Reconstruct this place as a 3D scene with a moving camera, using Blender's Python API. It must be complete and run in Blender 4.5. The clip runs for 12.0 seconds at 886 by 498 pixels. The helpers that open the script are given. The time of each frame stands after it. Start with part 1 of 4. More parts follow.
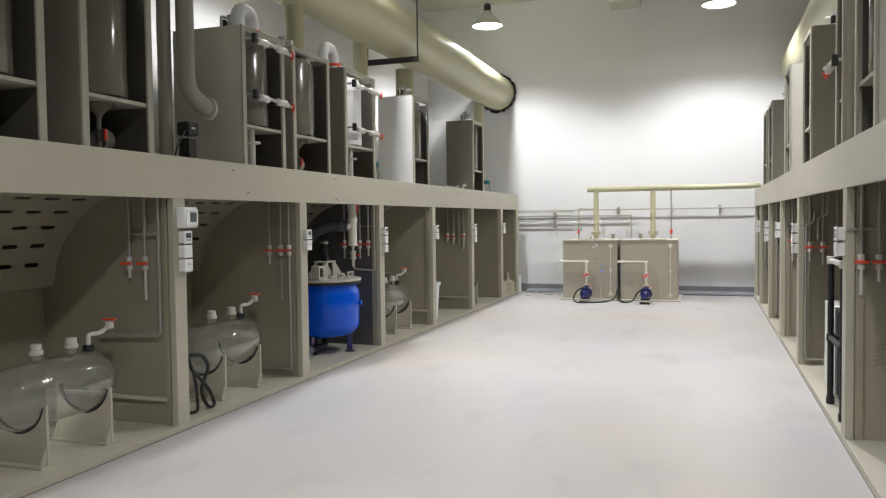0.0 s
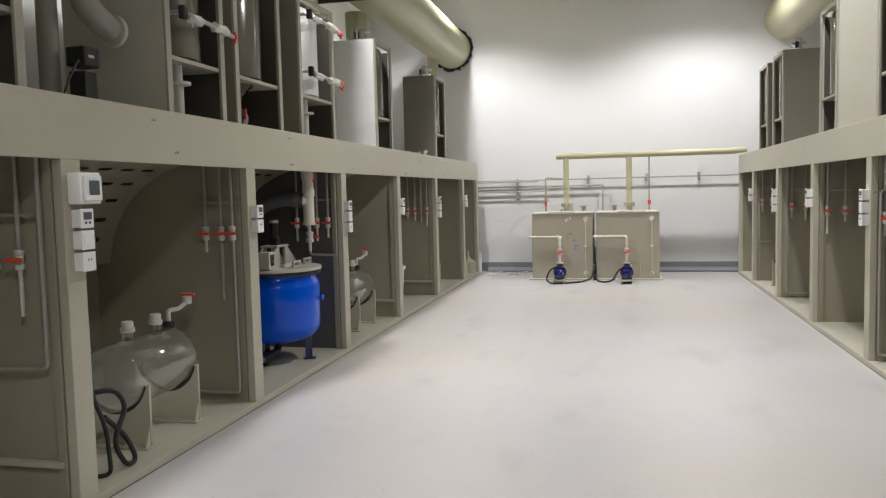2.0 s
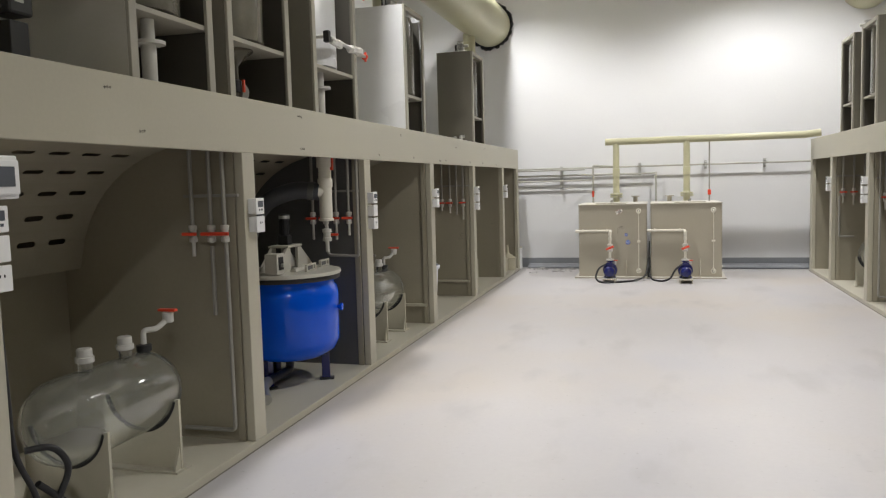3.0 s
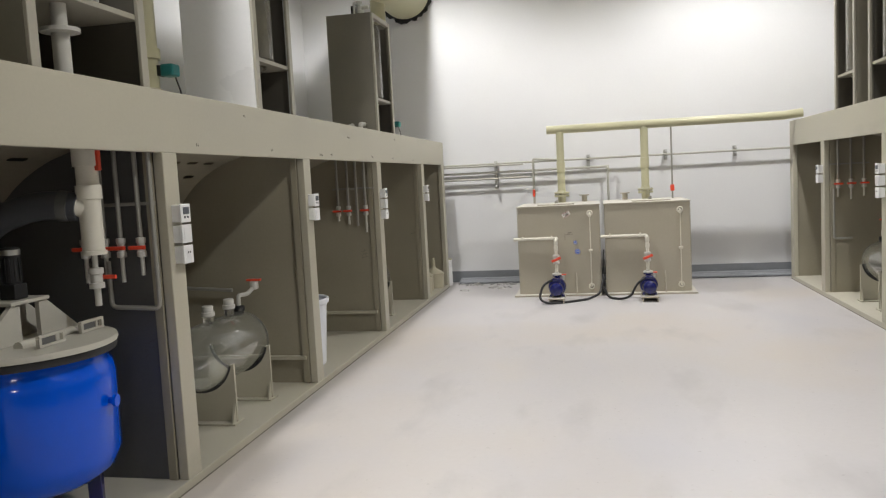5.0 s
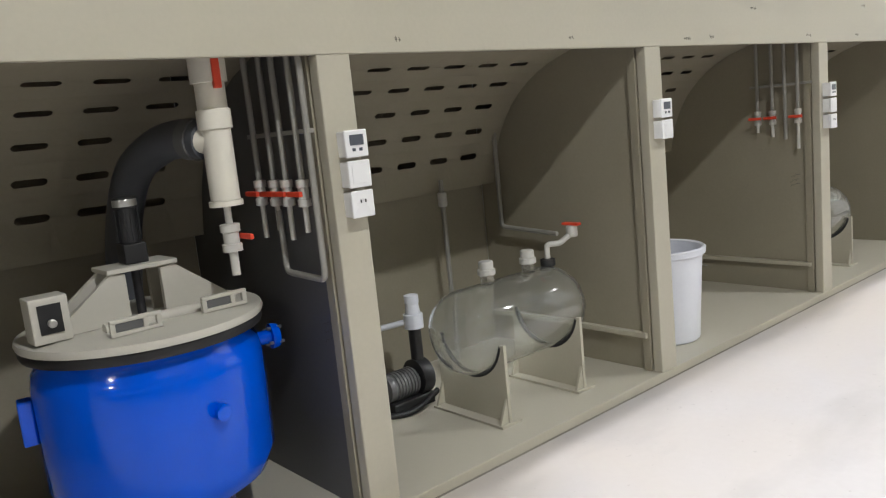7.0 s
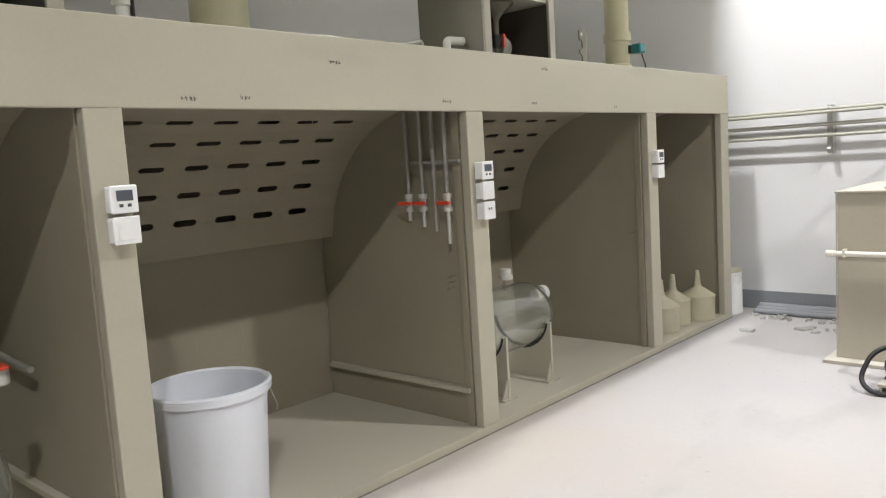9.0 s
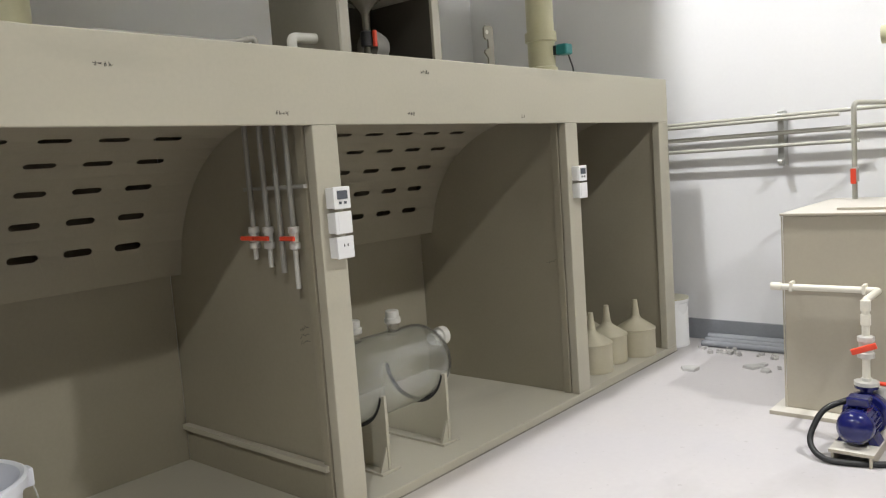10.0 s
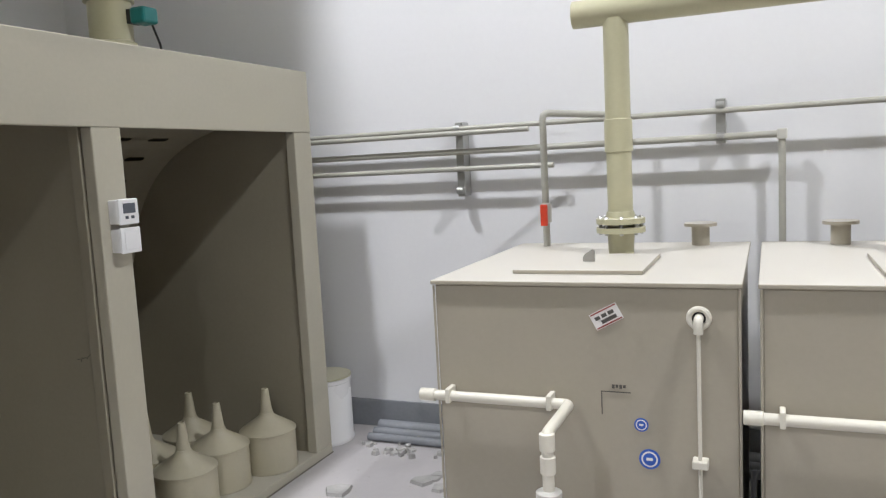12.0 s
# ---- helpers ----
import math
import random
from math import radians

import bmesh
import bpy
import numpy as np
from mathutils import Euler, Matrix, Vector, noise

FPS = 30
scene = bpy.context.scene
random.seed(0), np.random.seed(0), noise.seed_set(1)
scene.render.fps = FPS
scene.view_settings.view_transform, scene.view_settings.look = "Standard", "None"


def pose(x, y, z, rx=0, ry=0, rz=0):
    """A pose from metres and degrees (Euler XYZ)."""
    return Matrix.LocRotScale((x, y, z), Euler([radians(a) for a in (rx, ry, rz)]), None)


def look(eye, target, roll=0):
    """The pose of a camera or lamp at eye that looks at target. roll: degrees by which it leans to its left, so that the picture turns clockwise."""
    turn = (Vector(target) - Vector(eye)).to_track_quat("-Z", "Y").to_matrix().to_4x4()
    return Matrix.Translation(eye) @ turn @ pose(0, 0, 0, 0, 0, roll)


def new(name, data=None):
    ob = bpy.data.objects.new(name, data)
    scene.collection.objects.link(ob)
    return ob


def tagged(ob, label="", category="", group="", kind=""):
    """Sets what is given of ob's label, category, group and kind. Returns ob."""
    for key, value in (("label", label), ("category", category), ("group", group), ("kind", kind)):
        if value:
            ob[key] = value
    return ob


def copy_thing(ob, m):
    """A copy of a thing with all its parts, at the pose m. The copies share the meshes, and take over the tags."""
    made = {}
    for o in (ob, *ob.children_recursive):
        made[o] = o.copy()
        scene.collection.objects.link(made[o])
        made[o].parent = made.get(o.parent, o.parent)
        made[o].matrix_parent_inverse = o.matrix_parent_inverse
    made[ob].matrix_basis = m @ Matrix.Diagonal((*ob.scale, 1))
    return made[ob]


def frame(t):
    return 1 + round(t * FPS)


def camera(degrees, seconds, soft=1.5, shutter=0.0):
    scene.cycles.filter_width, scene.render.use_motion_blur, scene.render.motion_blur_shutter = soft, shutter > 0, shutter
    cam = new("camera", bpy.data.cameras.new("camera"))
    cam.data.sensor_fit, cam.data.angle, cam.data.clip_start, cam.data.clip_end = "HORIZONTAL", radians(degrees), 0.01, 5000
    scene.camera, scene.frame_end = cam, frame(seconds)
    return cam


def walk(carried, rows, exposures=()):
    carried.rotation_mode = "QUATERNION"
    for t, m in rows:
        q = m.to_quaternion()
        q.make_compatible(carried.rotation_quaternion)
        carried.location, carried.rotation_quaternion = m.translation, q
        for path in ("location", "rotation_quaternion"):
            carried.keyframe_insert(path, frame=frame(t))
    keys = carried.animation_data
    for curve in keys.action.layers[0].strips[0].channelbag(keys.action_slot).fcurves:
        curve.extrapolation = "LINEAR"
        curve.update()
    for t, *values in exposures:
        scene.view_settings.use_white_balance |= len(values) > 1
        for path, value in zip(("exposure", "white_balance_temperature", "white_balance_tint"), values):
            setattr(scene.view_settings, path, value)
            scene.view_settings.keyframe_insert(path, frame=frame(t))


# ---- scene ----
cam = camera(59.4, 12.0, soft=1.25)
PATH = [
    (0, (1.12, -0.135, 1.421), (0.48, 1.759, 1.345), -0.7),
    (0.5, (0.886, 0.175, 1.398), (0.524, 2.138, 1.276), -0.5),
    (1, (0.603, 0.497, 1.396), (0.385, 2.48, 1.254), -0.4),
    (1.5, (0.335, 0.873, 1.395), (0.107, 2.854, 1.242), -0.7),
    (2, (0.108, 1.287, 1.4), (-0.338, 3.231, 1.254), -1.4),
    (2.5, (-0.061, 1.763, 1.402), (-0.591, 3.685, 1.246), -1.5),
    (4.5, (-0.309, 3.937, 1.388), (-0.791, 5.867, 1.187), -2.8),
    (5, (-0.317, 4.446, 1.394), (-0.712, 6.399, 1.217), -3.0),
    (5.5, (-0.367, 4.979, 1.403), (-1.048, 6.85, 1.216), -4.5),
    (6, (-0.285, 5.426, 1.383), (-1.217, 7.175, 1.12), -6.4),
    (6.5, (-0.235, 5.902, 1.352), (-1.604, 7.334, 1.079), -6.9),
    (7, (-0.161, 6.345, 1.343), (-1.666, 7.623, 1.021), -5.8),
    (7.5, (-0.036, 6.905, 1.344), (-1.519, 8.206, 1.017), -5.4),
    (9.5, (0.123, 8.819, 1.37), (-1.188, 10.316, 1.167), -3.6),
    (10, (0.037, 9.28, 1.393), (-1.266, 10.783, 1.183), -4.1),
    (10.5, (0.015, 9.772, 1.399), (-1.146, 11.387, 1.19), -3.6),
    (11, (-0.018, 10.197, 1.399), (-1.122, 11.852, 1.197), -3.6),
    (11.5, (-0.12, 10.681, 1.404), (-0.968, 12.483, 1.211), -2.6),
    (12, (-0.229, 11.112, 1.412), (-1.005, 12.942, 1.19), -3.0),
]
walk(cam, [(t, look(eye, target, roll)) for t, eye, target, roll in PATH], exposures=[(0.0, 0.10, 6250, 10), (1.5, -0.04, 6350, 10), (5.0, -0.06, 6400, 10), (5.5, -0.16, 6400, 10), (6.0, -0.08, 6350, 10), (6.5, -0.03, 6250, 10), (7.0, 0.45, 6150, 10), (7.5, 0.62, 6200, 10), (9.5, 0.33, 6300, 10), (10.5, 0.30, 6200, 10), (12.0, 0.02, 6000, 12)])

# ---------- world and lamps ----------
world = bpy.data.worlds.new("world")
scene.world = world
world.use_nodes = True
world.node_tree.nodes["Background"].inputs[0].default_value = (1, 0.97, 0.92, 1)
world.node_tree.nodes["Background"].inputs[1].default_value = 0.02
LAMP_X, LAMP_Y, LAMP_Z = (-2.4, 1.32), (12.8, 7.3, 0.1), 4.7
LAMP_WATTS = 490
X_L, X_R, DECK = -2.25, 1.93, 1.87
Y_WALL, Y_SOUTH, X_WEST, X_EAST, Z_CEIL = 14.75, -4.0, -4.2, 3.9, 5.6
BAY_TOP, LIP = 1.585, 0.045


# ---------- materials ----------
def material(name, colour, rough=0.5, metal=0.0, scale=6.0, vary=0.12, bump=0.1, fine=60.0, coat=0.0, dust=0.0, transmission=0.0, smear=0.0):
    m = bpy.data.materials.new(name)
    m.use_nodes = True
    nt = m.node_tree
    N, L = nt.nodes, nt.links
    b = N["Principled BSDF"]
    b.inputs["Metallic"].default_value = metal
    b.inputs["Coat Weight"].default_value = coat
    b.inputs["Transmission Weight"].default_value = transmission
    co = N.new("ShaderNodeTexCoord")
    big, small = N.new("ShaderNodeTexNoise"), N.new("ShaderNodeTexNoise")
    geo = N.new("ShaderNodeNewGeometry")
    for n, s, d in ((big, scale * 0.35, 6), (small, fine, 3)):
        n.inputs["Scale"].default_value = s
        n.inputs["Detail"].default_value = d
        L.new(geo.outputs["Position"], n.inputs["Vector"])
    add = N.new("ShaderNodeMath"); add.operation = "MULTIPLY_ADD"
    L.new(small.outputs["Fac"], add.inputs[0]); add.inputs[1].default_value = 0.3
    L.new(big.outputs["Fac"], add.inputs[2])
    ramp = N.new("ShaderNodeMapRange")
    ramp.inputs["From Min"].default_value, ramp.inputs["From Max"].default_value = 0.4, 0.95
    ramp.inputs["To Min"].default_value, ramp.inputs["To Max"].default_value = 1 - vary, 1 + vary
    L.new(add.outputs[0], ramp.inputs["Value"])
    mul = N.new("ShaderNodeVectorMath"); mul.operation = "SCALE"
    mul.inputs[0].default_value = colour
    L.new(ramp.outputs["Result"], mul.inputs["Scale"])
    out = mul.outputs["Vector"]
    if dust > 0:
        sep = N.new("ShaderNodeSeparateXYZ")
        L.new(geo.outputs["Normal"], sep.inputs[0])
        up = N.new("ShaderNodeMapRange")
        up.inputs["From Min"].default_value, up.inputs["From Max"].default_value = 0.6, 1.0
        up.inputs["To Max"].default_value = dust
        L.new(sep.outputs["Z"], up.inputs["Value"])
        mx = N.new("ShaderNodeMix"); mx.data_type = "RGBA"
        L.new(up.outputs["Result"], mx.inputs["Factor"])
        L.new(out, mx.inputs["A"])
        mx.inputs["B"].default_value = (0.66, 0.63, 0.57, 1)
        out = mx.outputs["Result"]
    if smear > 0:
        mp = N.new("ShaderNodeMapping")
        mp.inputs["Scale"].default_value = (1.2, 0.5, 2.0)
        L.new(geo.outputs["Position"], mp.inputs["Vector"])
        st = N.new("ShaderNodeTexNoise")
        st.inputs["Scale"].default_value, st.inputs["Detail"].default_value = 1.3, 5
        L.new(mp.outputs["Vector"], st.inputs["Vector"])
        cut = N.new("ShaderNodeMapRange")
        cut.inputs["From Min"].default_value, cut.inputs["From Max"].default_value = 0.60, 0.74
        cut.inputs["To Max"].default_value = smear
        L.new(st.outputs["Fac"], cut.inputs["Value"])
        sm = N.new("ShaderNodeMix"); sm.data_type = "RGBA"
        L.new(cut.outputs["Result"], sm.inputs["Factor"])
        L.new(out, sm.inputs["A"])
        sm.inputs["B"].default_value = (0.20, 0.19, 0.16, 1)
        out = sm.outputs["Result"]
    L.new(out, b.inputs["Base Color"])
    rr = N.new("ShaderNodeMapRange")
    rr.inputs["To Min"].default_value, rr.inputs["To Max"].default_value = max(0.02, rough - 0.12), min(1, rough + 0.12)
    L.new(big.outputs["Fac"], rr.inputs["Value"])
    L.new(rr.outputs["Result"], b.inputs["Roughness"])
    if bump > 0:
        bp = N.new("ShaderNodeBump")
        bp.inputs["Strength"].default_value = bump
        bp.inputs["Distance"].default_value = 0.004
        L.new(add.outputs[0], bp.inputs["Height"])
        L.new(bp.outputs["Normal"], b.inputs["Normal"])
    return m


PP = material("beige_polypropylene", (0.45, 0.424, 0.338), 0.42, vary=0.07, bump=0.06, scale=3, dust=0.25, smear=0.22)
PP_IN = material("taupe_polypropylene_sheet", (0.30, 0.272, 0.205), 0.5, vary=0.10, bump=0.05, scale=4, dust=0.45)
# Drum bay partition: its lack of light is put into this grey.
PP_SHADED = material("shaded_partition_sheet", (0.11, 0.11, 0.11), 0.5, vary=0.15, bump=0.05)
RACK = material("rack_polypropylene", (0.36, 0.34, 0.28), 0.45, vary=0.08, bump=0.05, scale=3, dust=0.2)
# Rack interiors: the shade inside is put into this dark brown.
RACK_SHADE = material("shaded_rack_interior", (0.075, 0.068, 0.055), 0.5, vary=0.12, bump=0.05, scale=4)
PALE_SHEET = material("pale_beige_sheet", (0.50, 0.48, 0.42), 0.45, vary=0.06, bump=0.04, scale=3)
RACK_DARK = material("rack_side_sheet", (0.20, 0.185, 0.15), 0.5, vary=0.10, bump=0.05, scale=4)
OLIVE = material("olive_beige_pipe", (0.47, 0.45, 0.30), 0.38, vary=0.08, bump=0.04, dust=0.3)
TANKPP = material("tank_polypropylene", (0.40, 0.365, 0.29), 0.4, vary=0.07, bump=0.05, scale=3, dust=0.8)
CREAM = material("cream_ppr_pipe", (0.70, 0.67, 0.58), 0.35, vary=0.06, bump=0.03)
PIPE_GREY = material("grey_upvc_pipe", (0.30, 0.29, 0.26), 0.35, vary=0.08, bump=0.03)
WALLPIPE = material("beige_grey_pipe", (0.42, 0.41, 0.36), 0.35, vary=0.08, bump=0.03)
FITTING = material("grey_white_fitting", (0.55, 0.54, 0.50), 0.35, vary=0.08, bump=0.03)
RED = material("red_handle_plastic", (0.75, 0.07, 0.03), 0.35, vary=0.08, bump=0.02)
WHITE = material("white_plastic", (0.80, 0.80, 0.80), 0.3, vary=0.03, bump=0.02)
BUCKET = material("white_polyethylene", (0.74, 0.76, 0.82), 0.38, vary=0.05, bump=0.03)
BLUE = material("glossy_blue_enamel", (0.0, 0.085, 0.68), 0.12, vary=0.06, bump=0.05, scale=9, fine=18)
BLUE.node_tree.nodes["Principled BSDF"].inputs["Specular IOR Level"].default_value = 0.4
NAVY = material("navy_pump_paint", (0.008, 0.011, 0.10), 0.16, vary=0.15, bump=0.05, coat=0.3)
BLACK = material("black_rubber", (0.012, 0.012, 0.013), 0.5, vary=0.2, bump=0.08)
DARKMETAL = material("dark_steel", (0.05, 0.05, 0.055), 0.35, metal=0.6, vary=0.2)
STEEL = material("galvanised_steel", (0.48, 0.48, 0.46), 0.35, metal=0.8, vary=0.15)
DARKGREY = material("dark_grey_casting", (0.12, 0.12, 0.12), 0.4, vary=0.15, bump=0.1)
GREYHOSE = material("grey_flexible_hose", (0.075, 0.08, 0.092), 0.45, vary=0.12, bump=0.1)
LIDGREY = material("pale_grey_lid_plastic", (0.52, 0.50, 0.44), 0.35, vary=0.06, bump=0.04)
TEAL = material("teal_actuator_plastic", (0.01, 0.17, 0.17), 0.3, vary=0.1)
SCREEN = material("dark_display", (0.10, 0.11, 0.13), 0.2, vary=0.05, bump=0)
INK = material("black_marker_ink", (0.10, 0.092, 0.08), 0.7, vary=0.2, bump=0)
INKRED = material("red_brown_ink", (0.30, 0.05, 0.04), 0.6, vary=0.2, bump=0)
PAPER = material("white_paper_label", (0.82, 0.80, 0.78), 0.6, vary=0.03, bump=0.02)
STICKER = material("blue_sticker", (0.03, 0.11, 0.50), 0.4, vary=0.1, bump=0)
DUCT = material("cream_painted_duct", (0.53, 0.51, 0.34), 0.36, vary=0.05, bump=0.02, scale=2, fine=8)
LAMPSHADE = material("aluminium_lampshade", (0.6, 0.6, 0.6), 0.3, metal=0.7, vary=0.06)
PLASTER = material("white_wall_paint", (0.74, 0.74, 0.755), 0.75, vary=0.035, bump=0.25, scale=2, fine=40)
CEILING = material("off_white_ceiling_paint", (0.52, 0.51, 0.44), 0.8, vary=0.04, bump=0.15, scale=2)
SKIRT = material("grey_skirting_paint", (0.23, 0.24, 0.26), 0.6, vary=0.18, bump=0.15)
JOINT = material("dark_foot_strip", (0.22, 0.20, 0.17), 0.8, vary=0.3, bump=0.1)
RUBBLE = material("plaster_rubble", (0.43, 0.42, 0.405), 0.85, vary=0.25, bump=0.5, scale=20)
FLASK = material("beige_funnel_plastic", (0.47, 0.435, 0.32), 0.42, vary=0.07, bump=0.04)
CHILLER = material("light_grey_enamel", (0.62, 0.62, 0.62), 0.3, vary=0.05, bump=0.02)
SIDEGREY = material("blue_grey_side_enamel", (0.40, 0.42, 0.47), 0.35, vary=0.1, bump=0.02)
BLUEGREY = material("dark_blue_grey_enamel", (0.20, 0.22, 0.26), 0.35, vary=0.1, bump=0.02)
CLEARTANK = material("frosted_clear_cylinder", (0.27, 0.25, 0.20), 0.16, vary=0.2, bump=0.03, scale=8, transmission=0.5)
FILM = material("clear_wrapping_film", (0.62, 0.61, 0.57), 0.18, vary=0.25, bump=0.8, scale=40, fine=90)
WHITETANK = material("white_cylinder_tank", (0.70, 0.70, 0.71), 0.3, vary=0.05, bump=0.03)


def epoxy():
    """Pale epoxy with soft blotches, beige dust and faint scuffs."""
    m = material("pale_epoxy_floor", (0.49, 0.468, 0.47), 0.46, vary=0.07, bump=0.05, scale=1.6, fine=30)
    N, L = m.node_tree.nodes, m.node_tree.links
    b = N["Principled BSDF"]
    out = b.inputs["Base Color"].links[0].from_socket
    geo = N.new("ShaderNodeNewGeometry")
    for scale, stretch, lo, hi, amount, colour in (
            (0.35, (1, 1, 1), 0.48, 0.66, 0.75, (0.50, 0.445, 0.385, 1)),
            (0.8, (1, 0.6, 1), 0.50, 0.70, 0.65, (0.43, 0.425, 0.46, 1)),
            (2.6, (1, 0.45, 1), 0.56, 0.74, 0.50, (0.36, 0.345, 0.345, 1)),
            (28.0, (1, 1, 1), 0.66, 0.74, 0.35, (0.27, 0.25, 0.24, 1))):
        mp = N.new("ShaderNodeMapping")
        mp.inputs["Scale"].default_value = stretch
        mp.inputs["Rotation"].default_value = (0, 0, 0.5 * scale)
        L.new(geo.outputs["Position"], mp.inputs["Vector"])
        n = N.new("ShaderNodeTexNoise")
        n.inputs["Scale"].default_value, n.inputs["Detail"].default_value = scale, 5
        L.new(mp.outputs["Vector"], n.inputs["Vector"])
        r = N.new("ShaderNodeMapRange")
        r.inputs["From Min"].default_value, r.inputs["From Max"].default_value, r.inputs["To Max"].default_value = lo, hi, amount
        L.new(n.outputs["Fac"], r.inputs["Value"])
        mx = N.new("ShaderNodeMix"); mx.data_type = "RGBA"
        L.new(r.outputs["Result"], mx.inputs["Factor"])
        L.new(out, mx.inputs["A"])
        mx.inputs["B"].default_value = colour
        out = mx.outputs["Result"]
    L.new(out, b.inputs["Base Color"])
    return m


def acrylic():
    m = bpy.data.materials.new("clear_acrylic")
    m.use_nodes = True
    b = m.node_tree.nodes["Principled BSDF"]
    b.inputs["Base Color"].default_value = (0.93, 0.94, 0.92, 1)
    b.inputs["Roughness"].default_value = 0.04
    b.inputs["IOR"].default_value = 1.47
    b.inputs["Transmission Weight"].default_value = 0.975
    return m


def glowing(name, colour, strength):
    m = bpy.data.materials.new(name)
    m.use_nodes = True
    b = m.node_tree.nodes["Principled BSDF"]
    b.inputs["Base Color"].default_value = (*colour, 1)
    b.inputs["Emission Color"].default_value = (*colour, 1)
    b.inputs["Emission Strength"].default_value = strength
    return m


FLOOR, ACRYLIC = epoxy(), acrylic()
LIT = glowing("lit_lamp_diffuser", (1, 0.97, 0.9), 26)


# ---------- mesh helpers ----------
def put_box(bm, x0, x1, y0, y1, z0, z1, bevel=0.0):
    r = bmesh.ops.create_cube(bm, size=1)
    for v in r["verts"]:
        v.co = Vector(((x0 + x1) / 2 + v.co.x * (x1 - x0), (y0 + y1) / 2 + v.co.y * (y1 - y0), (z0 + z1) / 2 + v.co.z * (z1 - z0)))
    if bevel:
        edges = list({e for v in r["verts"] for e in v.link_edges})
        bmesh.ops.bevel(bm, geom=edges, offset=bevel, segments=2, affect="EDGES", profile=0.5)
    return bm


def box(x0, x1, y0, y1, z0, z1, bevel=0.003):
    return put_box(bmesh.new(), x0, x1, y0, y1, z0, z1, bevel)


def put_sweep(bm, pts, r, seg=14, bend=0.0, cap=True):
    """A tube through points, with rounded bends of that radius."""
    pts = [Vector(p) for p in pts]
    line = [pts[0]]
    for a, b, c in zip(pts, pts[1:], pts[2:]):
        if bend:
            d = min(bend, (a - b).length * 0.49, (c - b).length * 0.49)
            p, q = b + (a - b).normalized() * d, b + (c - b).normalized() * d
            for i in range(6):
                t = i / 5
                line.append(p * (1 - t) ** 2 + b * 2 * t * (1 - t) + q * t * t)
        else:
            line.append(b)
    line.append(pts[-1])
    rings, side = [], None
    for i, p in enumerate(line):
        d = (line[min(i + 1, len(line) - 1)] - line[max(i - 1, 0)]).normalized()
        if side is None:
            side = d.orthogonal().normalized()
        side = (side - d * side.dot(d)).normalized()
        up = d.cross(side)
        rings.append([bm.verts.new(p + (side * math.cos(k * math.tau / seg) + up * math.sin(k * math.tau / seg)) * r) for k in range(seg)])
    for a, b in zip(rings, rings[1:]):
        for k in range(seg):
            f = bm.faces.new((a[k], a[(k + 1) % seg], b[(k + 1) % seg], b[k]))
            f.smooth = True
    if cap:
        bm.faces.new(rings[0][::-1])
        bm.faces.new(rings[-1])
    return bm


def sweep(pts, r, seg=14, bend=0.0):
    return put_sweep(bmesh.new(), pts, r, seg, bend)


def put_lathe(bm, profile, seg=32, at=(0, 0, 0), axis="z"):
    """A body turned round an axis from (radius, height) pairs."""
    rings = []
    for r, h in profile:
        ring = []
        for k in range(seg):
            c, s = math.cos(k * math.tau / seg) * r, math.sin(k * math.tau / seg) * r
            p = {"z": (c, s, h), "y": (s, h, c), "x": (h, c, s)}[axis]
            ring.append(bm.verts.new(Vector(p) + Vector(at)))
        rings.append(ring)
    for a, b in zip(rings, rings[1:]):
        for k in range(seg):
            f = bm.faces.new((a[k], a[(k + 1) % seg], b[(k + 1) % seg], b[k]))
            f.smooth = True
    bm.faces.new(rings[0][::-1])
    bm.faces.new(rings[-1])
    return bm


def lathe(profile, seg=32, at=(0, 0, 0), axis="z"):
    return put_lathe(bmesh.new(), profile, seg, at, axis)


def prism(outline, y0, y1):
    """An outline in x and z, given depth along y."""
    bm = bmesh.new()
    a = [bm.verts.new((x, y0, z)) for x, z in outline]
    b = [bm.verts.new((x, y1, z)) for x, z in outline]
    bm.faces.new(a)
    bm.faces.new(b[::-1])
    for i in range(len(a)):
        j = (i + 1) % len(a)
        bm.faces.new((a[j], a[i], b[i], b[j]))
    return bm


def part(name, bm, mat, parent=None, label="", kind=""):
    bmesh.ops.recalc_face_normals(bm, faces=bm.faces)
    for e in bm.edges:
        if len(e.link_faces) == 2 and e.calc_face_angle() > 0.7:
            e.smooth = False
    me = bpy.data.meshes.new(name)
    bm.to_mesh(me)
    bm.free()
    me.materials.append(mat)
    ob = new(name, me)
    ob.parent = parent
    if label or kind:
        tagged(ob, label, kind=kind)
    return ob


def thing(name, label, category, at=(0, 0, 0), group="", kind=""):
    ob = new(name)
    ob.empty_display_size = 0.1
    ob.location = at
    return tagged(ob, label, category, group, kind)


def structure(name, bm, mat, label):
    return tagged(part(name, bm, mat), label, name.split("_")[0], kind="structure")


# ---------- the hall ----------
structure("floor", box(X_WEST - 0.2, X_EAST + 0.2, Y_SOUTH - 0.2, Y_WALL + 0.2, -0.12, 0, 0), FLOOR, "pale grey-white epoxy floor, slightly stained and dusty")
structure("wall_north", box(X_WEST - 0.2, X_EAST + 0.2, Y_WALL, Y_WALL + 0.2, 0, Z_CEIL, 0), PLASTER, "white painted end wall with pipes running along it")
structure("wall_south", box(X_WEST - 0.2, X_EAST + 0.2, Y_SOUTH - 0.2, Y_SOUTH, 0, Z_CEIL, 0), PLASTER, "plain white painted wall")
